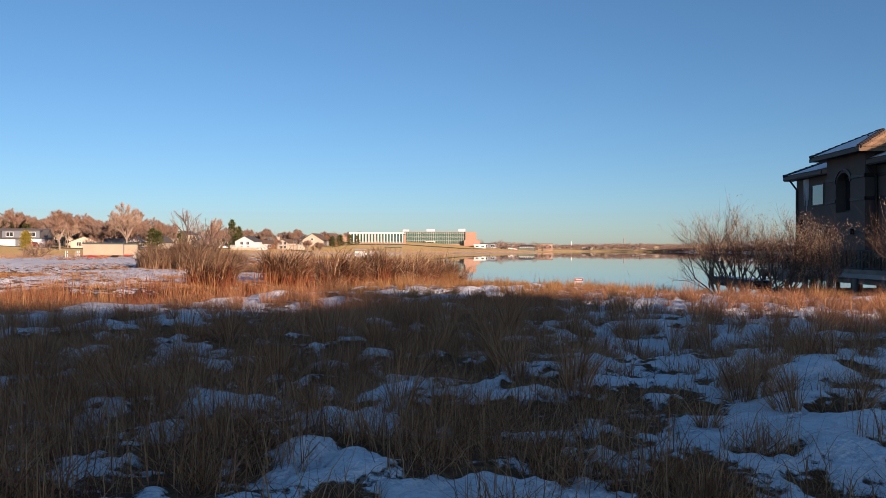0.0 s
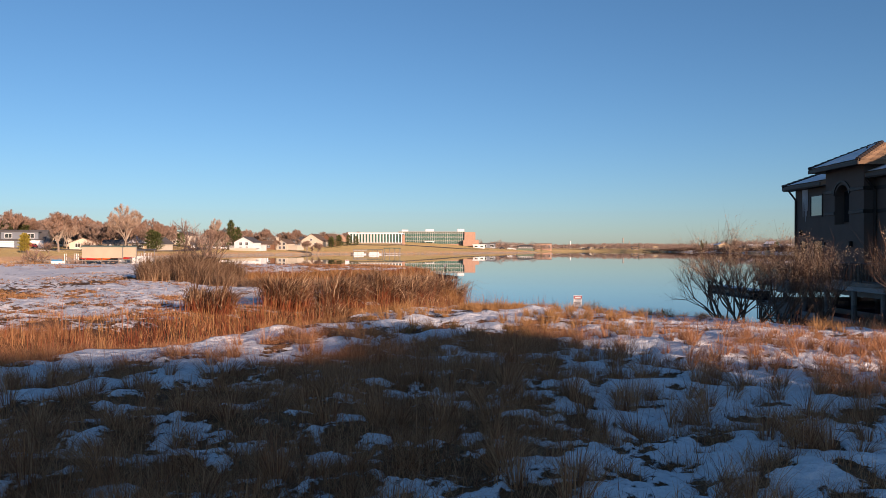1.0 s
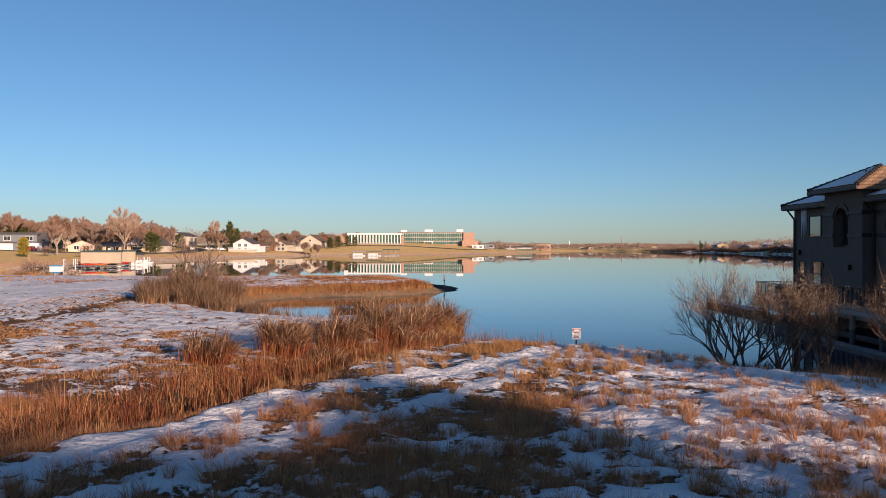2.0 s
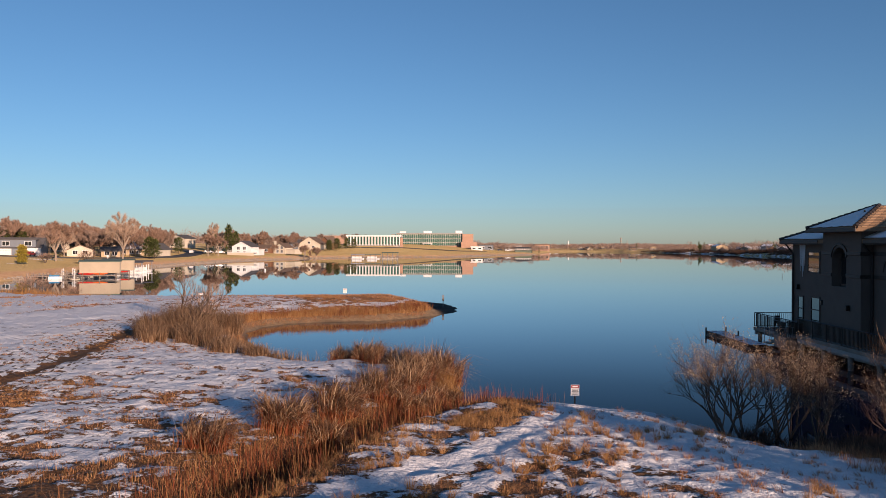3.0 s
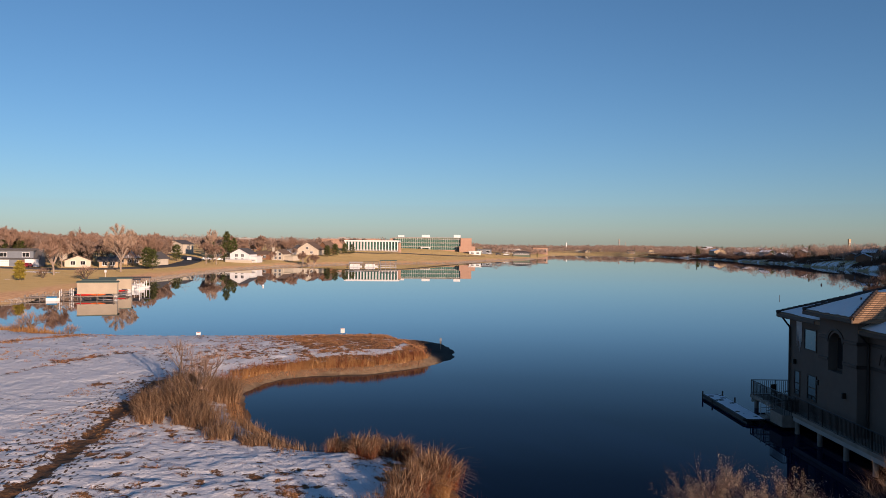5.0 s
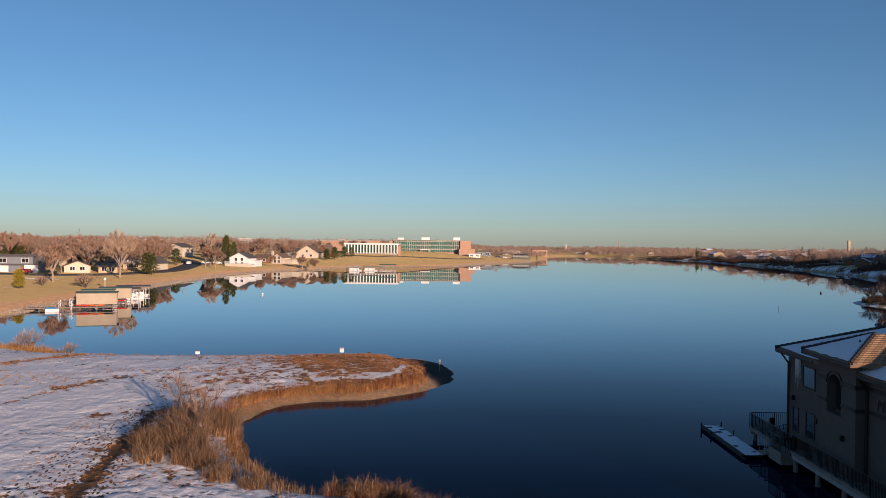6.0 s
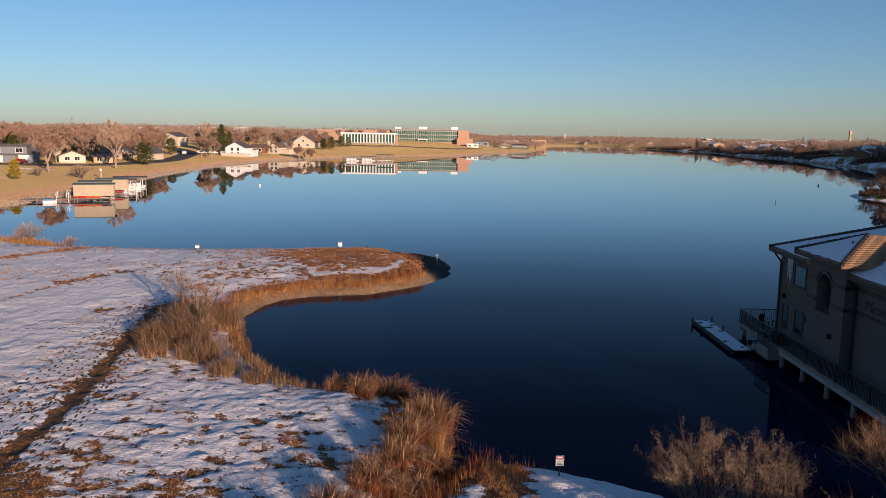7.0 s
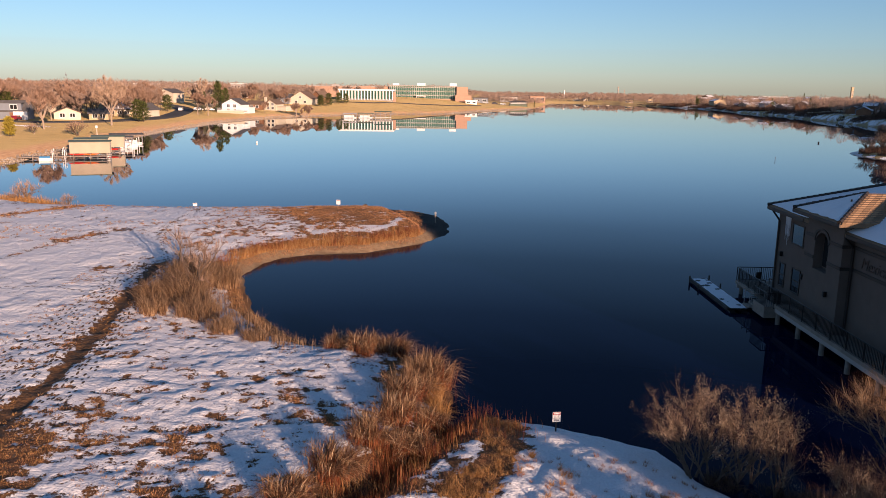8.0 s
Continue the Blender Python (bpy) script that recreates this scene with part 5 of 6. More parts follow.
def far_woods():
    """The brown winter crowns that close the distance, past counting."""
    rng = np.random.default_rng(91)
    n = 4200
    r = np.sqrt(rng.uniform(360 ** 2, 1500 ** 2, n))
    a = np.radians(rng.uniform(-36, 36, n))
    x, y = r * np.sin(a), r * np.cos(a)
    m = 3000
    r = np.concatenate([r, rng.uniform(640, 1150, m)])
    a = np.concatenate([a, np.radians(rng.uniform(3, 35, m))])
    x, y = r * np.sin(a), r * np.cos(a)
    ok = (shore(x, y) > np.where((x > 0) & (r > 640), 3, 25)) & ~((x > -110) & (x < 60) & (y < 480)) & ~((x > -66) & (x < 60) & (y < 640)) & (to_line(x, y, ROAD) > 12)
    x, y, r = x[ok], y[ok], r[ok]
    z, n = height(x, y), len(x)
    tall = rng.uniform(7, 13, n) * (0.8 + 0.4 * fbm(x, y, 120, 3, 4))
    tall = tall * (1 - 0.42 * step(0.0, 0.06, x / y) * step(600, 700, r))
    per = 130
    X, Y, Z, T, Q = (np.repeat(v, per) for v in (x, y, z, tall, r))
    u = rng.normal(0, 1, (n * per, 3))
    u /= np.linalg.norm(u, axis=1)[:, None]
    u *= np.cbrt(rng.uniform(0.1, 1, n * per))[:, None]
    base = np.stack([X + u[:, 0] * T * 0.42, Y + u[:, 1] * T * 0.42, Z + T * (0.56 + 0.40 * u[:, 2])], 1)
    way = u * [0.5, 0.5, 0.3] + rng.normal(0, 0.4, u.shape) + [0, 0, 0.2]
    tip = base + way * (T * 0.11)[:, None]
    me = tri_mesh("far_woods", *ribbons(base, tip, 0.0007 * Q, None, rng, 1), "far_twig")
    tagged(new("far_woods", me), "brown leafless woods and gardens in the distance", "woods", kind="stuff")


far_woods()

# ---- houses, docks and public buildings round the lake ----
def land(x, y):
    return float(height(np.array([float(x)]), np.array([float(y)]))[0])


def house_window(parent, x, z, w, h, y, frame_mat="white"):
    f = 0.12
    win = part("window", boxes((x - w / 2 - f, y - 0.10, z - f, x + w / 2 + f, y + 0.02, z), (x - w / 2 - f, y - 0.10, z + h, x + w / 2 + f, y + 0.02, z + h + f),
                               (x - w / 2 - f, y - 0.10, z, x - w / 2, y + 0.02, z + h), (x + w / 2, y - 0.10, z, x + w / 2 + f, y + 0.02, z + h),
                               (x - 0.04, y - 0.07, z, x + 0.04, y + 0.02, z + h)), frame_mat, parent)
    part("pane", boxes((x - w / 2, y - 0.05, z, x + w / 2, y + 0.01, z + h)), "pane", win)


def house(x, y, turn, w, d, eave, rise, wall, roof, label, ridge="x", windows=(), garage=None, chimney=None, door=None, snow=False, group="lakeside houses", frame_mat="white"):
    """A gabled house: walls with gables, two roof slopes with overhang, windows with frames, garage door, chimney."""
    z = land(x, y) - 0.15
    ob = thing("house", (x, y, z), label, "house", group, "", turn)
    bm = bmesh.new()
    if ridge == "x":
        prism(bm, [(-d / 2, 0), (d / 2, 0), (d / 2, eave), (0, eave + rise), (-d / 2, eave)], 0, -w / 2, w / 2)
    else:
        prism(bm, [(-w / 2, 0), (w / 2, 0), (w / 2, eave), (0, eave + rise), (-w / 2, eave)], 1, -d / 2, d / 2)
    part("wall", bm, wall, ob)
    o = 0.5
    for s in (-1, 1):
        bm = bmesh.new()
        half = (d if ridge == "x" else w) / 2
        k = rise / half
        lowz, topz = eave - k * o + 0.22, eave + rise + 0.22
        if ridge == "x":
            c = [(-w / 2 - o, s * (half + o), lowz), (w / 2 + o, s * (half + o), lowz), (w / 2 + o, 0, topz), (-w / 2 - o, 0, topz)]
        else:
            c = [(s * (half + o), -d / 2 - o, lowz), (s * (half + o), d / 2 + o, lowz), (0, d / 2 + o, topz), (0, -d / 2 - o, topz)]
        slab(bm, c, 0.2)
        r = part("roof", bm, roof, ob)
        if snow:
            bm = bmesh.new()
            slab(bm, on_plane(c, 0.5, 0.06), 0.06)
            part("roof_snow", bm, "snow", r)
    for wx, wz, ww, wh in windows:
        house_window(ob, wx, wz, ww, wh, -d / 2, frame_mat)
    if garage:
        gx, gw = garage
        part("garage_door", boxes(*[(gx - gw / 2, -d / 2 - 0.08, 0.1 + 0.55 * k, gx + gw / 2, -d / 2, 0.6 + 0.55 * k) for k in range(4)]), "white", ob)
    if door:
        part("door", boxes((door - 0.5, -d / 2 - 0.07, 0.1, door + 0.5, -d / 2, 2.2)), "brownwall", ob)
    if chimney:
        cx, cy = chimney
        part("chimney", boxes((cx - 0.5, cy - 0.5, eave - 1, cx + 0.5, cy + 0.5, eave + rise + 1.0), (cx - 0.6, cy - 0.6, eave + rise + 1.0, cx + 0.6, cy + 0.6, eave + rise + 1.2)), wall, ob)
    return ob


two = lambda n, w, z=(0.9, 3.6): [((k - (n - 1) / 2) * w, zz, 1.2, 1.3) for k in range(n) for zz in z]
one = lambda n, w: [((k - (n - 1) / 2) * w, 0.9, 1.4, 1.2) for k in range(n)]

# grey house with a white garage and its dormer
h = house(-136, 250, 14, 14, 8, 2.7, 2.9, "bluegrey", "shingle", "blue-grey two-storey house with white dormers and garage", windows=[(4.6, 0.9, 1.4, 1.2)], garage=(-4.0, 4.8), door=2.4)
part("dormer", boxes((-5.4, -4.1, 2.6, 5.4, 0.5, 5.0), bevel=0.03), "bluegrey", h)
part("dormer_roof", boxes((-5.7, -4.4, 5.0, 5.7, 0.6, 5.2)), "shingle", h)
for wx in (-3.2, 3.2):
    house_window(h, wx, 3.2, 1.9, 1.3, -4.1)
part("porch_wall", boxes((3.0, -4.5, 0, 6.9, -4.05, 2.5)), "white", h, "white ground-floor wall")
house(-124, 265, 25, 8, 8, 2.3, 1.6, "cream", "brownroof", "tan ranch house with a brown roof", "y", windows=one(2, 3.0))
house(-116, 271, 20, 6, 7, 2.3, 1.3, "tan", "shingle", "low tan house end behind bare trees", windows=one(2, 2.4))
house(-121, 301, 20, 9, 8, 2.6, 2.4, "tan", "shingle", "pale house with snow on its steep roof behind the street tree", "x", windows=one(3, 2.6), snow=True)
house(-113, 305, -15, 7, 8, 2.8, 2.2, "cream", "shingle", "cream gabled house beside the street", "y", windows=one(2, 2.6))
# white house with its deck over the shore
h = house(-93.5, 364, -12, 9.5, 8, 4.0, 2.4, "white", "shingle", "white two-storey gabled house with a lakeside deck", "y", windows=two(2, 3.0, (0.7, 2.6)))
part("deck", boxes((-5, -8.2, 1.15, 8, -4, 1.4), bevel=0.03), "white", h, "white painted deck")
bm = boxes((-5, -8.2, 2.3, 8, -8.1, 2.4), (-5, -8.2, 1.7, 8, -8.12, 1.75))
for k in range(27):
    box(bm, -5 + 0.5 * k - 0.05, -8.2, 1.4, -5 + 0.5 * k + 0.05, -8.1, 2.3)
part("deck_railing", bm, "white", h)
part("deck_skirt", boxes((-5, -8.1, -1.4, 8, -8.0, 1.15)), "cream", h)
part("side_porch", boxes((4.75, -3, 0, 8, 3, 2.6), (4.6, -3.3, 2.6, 8.3, 3.3, 2.85), bevel=0.03), "white", h)
h = house(-83, 398, -20, 6.5, 7, 3.4, 1.9, "cream", "brownroof", "cream two-storey house with a side wing", "y", windows=two(2, 2.4, (0.7, 2.6)), chimney=(-3.6, -2))
part("wing", boxes((3.25, -3, 0, 8.5, 3.5, 2.2), (3.0, -3.4, 2.2, 8.8, 3.9, 2.5), bevel=0.05), "cream", h)
part("link", boxes((-7.5, -2, 0, -3.25, 3, 3.6), (-7.8, -2.3, 3.6, -3.1, 3.3, 3.9), bevel=0.05), "cream", h)
house(-92, 400, -10, 8, 7, 2.6, 1.6, "brownwall", "brownroof", "brown house half hidden by its trees", windows=one(2, 2.8))
h = house(-77.5, 452, -10, 13, 11, 3.2, 4.0, "cream", "brownroof", "large pale house with a steep front gable", "y", windows=[(-2.5, 0.9, 1.3, 1.2), (2.5, 0.9, 1.3, 1.2), (0, 3.4, 1.2, 1.1)])
house(-69.5, 462, -25, 7, 9, 3.6, 3.4, "brownwall", "brownroof", "brown gabled wing beside the large house", "y", windows=one(2, 3.0))
house(-88, 452, -5, 8, 8, 3.4, 2.0, "bluegrey", "shingle", "dark house behind bare trees on the rise", "x", windows=one(2, 3))
rnd = random.Random(33)
for k in range(26):
    x, y = rnd.uniform(-270, -105), rnd.uniform(270, 520)
    if float(to_line(np.array([x]), np.array([y]), ROAD)[0]) < 14 or x < -0.62 * y or x > -0.24 * y:
        continue
    house(x, y, rnd.uniform(-40, 40), rnd.uniform(9, 14), 8, rnd.choice((2.8, 2.8, 5.0)), rnd.uniform(1.8, 2.8), rnd.choice(("tan", "white", "cream", "brownwall", "bluegrey")),
          rnd.choice(("shingle", "brownroof")), "suburban house with a pitched roof among bare trees", rnd.choice("xy"), windows=one(3, 2.6), group="suburban houses")
for k in range(26):
    y = rnd.uniform(560, 1000)
    x = rnd.uniform(0.33, 0.58) * y
    if float(shore(np.array([x]), np.array([y]))[0]) < 12:
        continue
    house(x, y, rnd.uniform(10, 60), rnd.uniform(8, 13), 8, rnd.choice((2.6, 2.8, 4.6)), rnd.uniform(1.2, 2.0), rnd.choice(("tan", "brownwall", "bluegrey", "brownwall")),
          "shingle", "shaded lakeside house with snow on its roof", rnd.choice("xy"), windows=one(3, 3), snow=True, group="far bank houses")
for k in range(30):
    y = rnd.uniform(770, 1050)
    x = rnd.uniform(0.10, 0.33) * y
    if float(shore(np.array([x]), np.array([y]))[0]) < 8:
        continue
    house(x, y, rnd.uniform(-30, 30), rnd.uniform(5, 8), 6, rnd.choice((2.0, 2.2, 3.2)), rnd.uniform(0.9, 1.4), rnd.choice(("white", "tan", "cream", "white")),
          rnd.choice(("brownroof", "shingle")), "distant sunlit house at the lake's far end", rnd.choice("xy"), windows=one(3, 3), group="far end houses")
bank = [(200, 400), (204, 440), (214, 505), (208, 560), (214, 640), (198, 720)]
for k in range(190):
    (ax, ay), (bx, by) = rnd.choice(list(zip(bank[:-1], bank[1:])))
    s = rnd.random()
    x, y = ax + (bx - ax) * s + rnd.uniform(16, 70), ay + (by - ay) * s + rnd.uniform(-10, 10)
    if k % 8 == 0:
        house(x, y, rnd.uniform(20, 70), rnd.uniform(7, 11), 7, rnd.choice((2.4, 2.6, 4.2)), rnd.uniform(1.2, 1.8), rnd.choice(("brownwall", "bluegrey", "brownwall")), "shingle",
              "shaded lakeside house with snow on its roof", rnd.choice("xy"), windows=one(3, 3), snow=True, group="far bank houses")
    elif k % 4 == 1 and k % 3:
        (spruce if rnd.random() < 0.4 else round_pine)(x, y, rnd.uniform(0.5, 0.95))
    else:
        FAR_BANK.append((x, y, rnd.uniform(4.5, 9)))


def far_bank_trees():
    """The leafless trees of the gardens on the far bank, too small to pick apart."""
    rng = np.random.default_rng(92)
    x, y, tall = np.array(FAR_BANK).T
    per = 420
    X, Y, Z, T = (np.repeat(v, per) for v in (x, y, on_sheet(x, y), tall))
    u = rng.normal(0, 1, (len(X), 3))
    u /= np.linalg.norm(u, axis=1)[:, None]
    u *= np.cbrt(rng.uniform(0.05, 1, len(X)))[:, None]
    base = np.stack([X + u[:, 0] * T * 0.38, Y + u[:, 1] * T * 0.38, Z + T * (0.58 + 0.40 * u[:, 2])], 1)
    tip = base + (u * 0.6 + rng.normal(0, 0.35, u.shape) + [0, 0, 0.3]) * (T * 0.14)[:, None]
    foot = np.stack([x, y, on_sheet(x, y) - 0.2], 1)
    groups = [ribbons(base, tip, 0.16, None, rng, 1)]
    for k in range(5):
        groups.append(ribbons(foot, foot + np.stack([rng.normal(0, 0.18, len(x)) * tall, rng.normal(0, 0.18, len(x)) * tall, tall * 0.85], 1), 0.05 * tall, None, rng))
    tagged(new("far_bank_trees", tri_mesh("far_bank_trees", *joined(groups), "far_twig")), "brown leafless garden trees along the shaded far bank", "trees", kind="stuff")


far_bank_trees()
h = house(236, 610, 20, 15, 9, 3.0, 1.6, "cream", "shingle", "sunlit cream house with a snowy roof on the far bank", windows=one(4, 3), snow=True, group="far bank houses")


def glass_office():
    """The long three-storey office with green curtain glass and brick ends."""
    z = 5.0
    ob = thing("office_building", (0, 575, 0), "long three-storey office with green glass and brick ends", "office building")
    x0, x1 = -37, 11
    part("body", boxes((x0, 0.5, z - 4, x1, 22, 14.7)), "concrete", ob)
    part("brick_base", boxes((x0, -0.4, z - 4, x1, 0.4, 6.2)), "brick", ob, "low brick plinth")
    part("roof_edge", boxes((x0 - 0.5, -0.9, 14.7, x1 + 0.3, 22.5, 15.2), bevel=0.05), "concrete", ob)
    for k in range(3):
        lo = 6.2 + 2.83 * k
        part("glass_band", boxes((x0, 0.1, lo, x1, 0.45, lo + 2.0)), "green_pane", ob, "green curtain glass")
        part("spandrel", boxes((x0, -0.15, lo + 2.0, x1, 0.45, lo + 2.83)), "greenroof", ob, "dark green spandrel panels")
        part("sunshade", boxes((x0, -0.9, lo + 1.97, x1, -0.15, lo + 2.09)), "white", ob, "pale sunshade ledge")
    fin = bpy.data.meshes.new("mullion")
    bm = boxes((-0.05, -0.3, 6.2, 0.05, 0.15, 14.7))
    bm.to_mesh(fin)
    bm.free()
    for k in range(36):
        piece("mullion", fin, "white", ob, (x0 + 48 * k / 35, 0, 0))
    part("brick_tower", boxes((x1, -2, z - 4, 19, 22, 14.8), bevel=0.05), "brick", ob, "red brick end block")
    part("brick_wing", boxes((x1 - 1, -6, z - 4, 21.5, 0, 8.9), bevel=0.05), "brick", ob, "low red brick wing")
    part("brick_end", boxes((x0 - 4, 2, z - 4, x0, 22, 14.2), bevel=0.05), "brick", ob, "dark brick end wall")
    part("entrance_canopy", boxes((-18, -4, 7.7, -11, 0, 8.2), (-17.6, -3.8, z - 1, -17.3, -3.5, 7.7), (-11.7, -3.8, z - 1, -11.4, -3.5, 7.7)), "white", ob)
    for a, b, t in ((-35, -30.5, 16.6), (-17.5, -11.5, 17.0), (6, 11.0, 17.2)):
        part("plant_room", boxes((a, 4, 15.2, b, 9, t), bevel=0.05), "white", ob, "white rooftop plant box")


glass_office()


def colonnade_hall():
    ob = thing("colonnade_hall", (0, 485, 0), "low pale hall with white fins before dark glass", "public building")
    x0, x1 = -62, -29
    part("body", boxes((x0, 1, 2, x1, 18, 11.8)), "concrete", ob)
    part("glass_front", boxes((x0, 0.7, 6.9, x1, 1.0, 11.7)), "green_pane", ob)
    part("roof_edge", boxes((x0 - 0.5, -0.6, 11.7, x1 + 0.5, 18.5, 12.6), bevel=0.05), "white", ob)
    part("plinth", boxes((x0, 0.3, 3, x1, 1.05, 6.9)), "concrete", ob)
    fin = bpy.data.meshes.new("fin")
    bm = boxes((-0.3, -0.5, 6.3, 0.3, 0.7, 11.7))
    bm.to_mesh(fin)
    bm.free()
    for k in range(18):
        piece("fin", fin, "white", ob, (x0 + 0.5 + 32 * k / 17, 0, 0))
    part("brick_pier", boxes((x1, -0.5, 3, x1 + 1.6, 2, 11), bevel=0.04), "brick", ob)
    ob = thing("brick_hall", (0, 640, 0), "long low brick hall behind the pale colonnade", "public building")
    part("wall", boxes((-105, 0, 4, -53, 20, 13.6)), "brick", ob)
    part("parapet", boxes((-105.4, -0.4, 13.6, -52.6, 20.4, 14.2)), "concrete", ob)
    part("stair_block", boxes((-66, -3, 4, -56, 0, 14.0)), "brick", ob)
    part("plant_room", boxes((-88, 6, 14.2, -82, 12, 15.2)), "concrete", ob)


colonnade_hall()
road_strip("driveway", [(-60, 474), (-40, 470), (-15, 488), (6, 520), (26, 548)], 2, "asphalt", "asphalt drive along the office lawn")


def low_box(name, x, y, w, d, h, wall, roof, label, category, flat=True):
    z = land(x, y) - 0.2
    ob = thing(name, (x, y, z), label, category)
    part("wall", boxes((-w / 2, -d / 2, -1, w / 2, d / 2, h)), wall, ob)
    part("roof", boxes((-w / 2 - 0.6, -d / 2 - 0.6, h, w / 2 + 0.6, d / 2 + 0.6, h + 0.5), bevel=0.06), roof, ob)
    n = max(2, int(w / 4))
    for k in range(n):
        house_window(ob, (k - (n - 1) / 2) * w / n, h * 0.35, w / n * 0.5, h * 0.4, -d / 2)
    return ob


low_box("shed", 21, 560, 8, 6, 2.2, "white", "white", "low white shed beside the brick wing", "shed")
low_box("apartment_building", 90, 752, 14, 10, 6.0, "brick", "brownroof", "three-storey brick and cream apartment building", "apartment building")
low_box("apartment_building", 62, 740, 16, 9, 4.6, "white", "shingle", "white low apartment building behind the shore", "apartment building")
low_box("workshop", 30, 610, 11, 8, 3.6, "bluegrey", "shingle", "blue-grey workshop at the lake's end", "workshop")


def clubhouse():
    K = 0.52
    ob = thing("boat_clubhouse", (57, 590, land(57, 590) - 0.2), "dark-roofed olive clubhouse at the water's edge", "clubhouse")
    ob.scale = (K, K, K)
    part("lower_wall", boxes((-12, -4, -1.5, 12, 10, 3.4)), "greenroof", ob, "olive lower storey")
    part("upper_wall", boxes((-11, -2, 3.4, 11, 9, 6.4)), "white", ob)
    bm = bmesh.new()
    hip_roof(bm, -13, -4, 13, 10, 6.4, 1.8, 1.0)
    part("roof", bm, "shingle", ob)
    part("balcony", boxes((-13, -6, 3.2, 13, -2, 3.5)), "shingle", ob)
    for k in range(7):
        part("post", boxes((-12.6 + 4.15 * k, -5.8, -1.8, -12.3 + 4.15 * k, -5.5, 6.4)), "trim", ob)
        house_window(ob, -9.6 + 3.2 * k, 4.2, 2, 1.5, -2)


clubhouse()


def boat_lift(x, y, turn, cover_mat, label, side="tan", length=7.4, wide=3.6, eave=2.75):
    """A covered boat slip on steel piles: canopy, hanging sides, rails."""
    ob = thing("covered_slip", (x, y, 0), label, "boat slip", "boat slips", "", turn)
    part("canopy", prism(bmesh.new(), [(-wide / 2 - .2, eave + 0.55), (0, eave + 0.8), (wide / 2 + .2, eave + 0.55), (wide / 2 + .2, eave + 0.45), (0, eave + 0.7), (-wide / 2 - .2, eave + 0.45)], 0, -length / 2 - .2, length / 2 + .2), cover_mat, ob)
    if side:
        for s in (-1, 1):
            part("side_curtain", boxes((-length / 2, s * wide / 2 - 0.05, eave - 1.75, length / 2, s * wide / 2 + 0.05, eave + 0.5), bevel=0.02), side, ob)
    for px_ in (-0.48, -0.16, 0.16, 0.48):
        for s in (-1, 1):
            part("post", rod(bmesh.new(), (px_ * length, s * wide / 2 * 0.94, -1.6), (px_ * length, s * wide / 2 * 0.94, eave + 0.5), 0.07), "galv", ob)
    part("rail", boxes((-length / 2, -wide / 2, 0.35, length / 2, -wide / 2 + 0.1, 0.45), (-length / 2, wide / 2 - 0.1, 0.35, length / 2, wide / 2, 0.45)), "galv", ob)


boat_lift(-69.6, 157.6, 19, "greenroof", "covered boat slip with tan side curtains and a green canopy", "canvas", 7.4)
boat_lift(-72.6, 165, 19, "greenroof", "covered boat slip with a long green canopy", "canvas", 6.2)
boat_lift(-72.4, 173, 19, "greenroof", "covered boat slip with tan side curtains and a faded canopy", "canvas", 6.4)
boat_lift(-76.0, 192, 22, "shingle", "open covered boat slip with a grey canopy", None, 7.4, 3.4, 2.0)
boat_lift(-74.6, 184, 20, "shingle", "open covered boat slip with a flat grey canopy", None, 6, 3.4, 1.9)
boat_lift(-27, 372, 8, "greenroof2", "covered boat slip with a deep green canopy", None, 7.6, 4, 2.4)
boat_lift(-35, 371, 8, "greenroof", "low covered boat slip with a pale green canopy", None, 7, 4, 1.6)
boat_lift(-42, 369, 8, "galv", "low covered boat slip with a grey canopy", None, 6, 4, 1.5)


def boat_hoist(x, y, turn):
    """An empty hoist: four white posts with two beams."""
    ob = thing("boat_hoist", (x, y, 0), "empty boat hoist with thin white posts", "boat hoist", "boat hoists", "", turn)
    for sx in (-1.1, 1.1):
        for sy in (-1.4, 1.4):
            part("post", boxes((sx - 0.045, sy - 0.045, -1.6, sx + 0.045, sy + 0.045, 1.9)), "white", ob)
        part("beam", boxes((sx - 0.05, -1.5, 1.3, sx + 0.05, 1.5, 1.45)), "white", ob)


for x, y, a in ((-74.4, 154.4, 20), (-74.2, 158.2, 20), (-70.4, 178, 20), (-71.6, 182, 20), (-72.6, 186.5, 22), (-73.8, 191, 22)):
    boat_hoist(x, y, a)


def kayak(x, y, z, turn, colour, label):
    ob = thing("kayak", (x, y, z), label, "kayak", "kayaks", "", turn)
    bm = bmesh.new()
    n, rings = 10, []
    for i in range(9):
        s = i / 8
        r = 0.36 * math.sin(math.pi * min(max(s, 0.04), 0.96)) ** 0.6
        rings.append([bm.verts.new((-1.6 + 3.2 * s, r * math.cos(6.283 * k / n), 0.22 + 0.12 * abs(2 * s - 1) ** 3 + 0.5 * r * math.sin(6.283 * k / n))) for k in range(n)])
    for a, b in zip(rings, rings[1:]):
        for k in range(n):
            bm.faces.new((a[k], a[(k + 1) % n], b[(k + 1) % n], b[k]))
    bm.faces.new(rings[0][::-1])
    bm.faces.new(rings[-1])
    part("hull", bm, colour, ob)
    part("cockpit", boxes((-0.5, -0.2, 0.36, 0.4, 0.2, 0.42), bevel=0.03), "iron", ob)


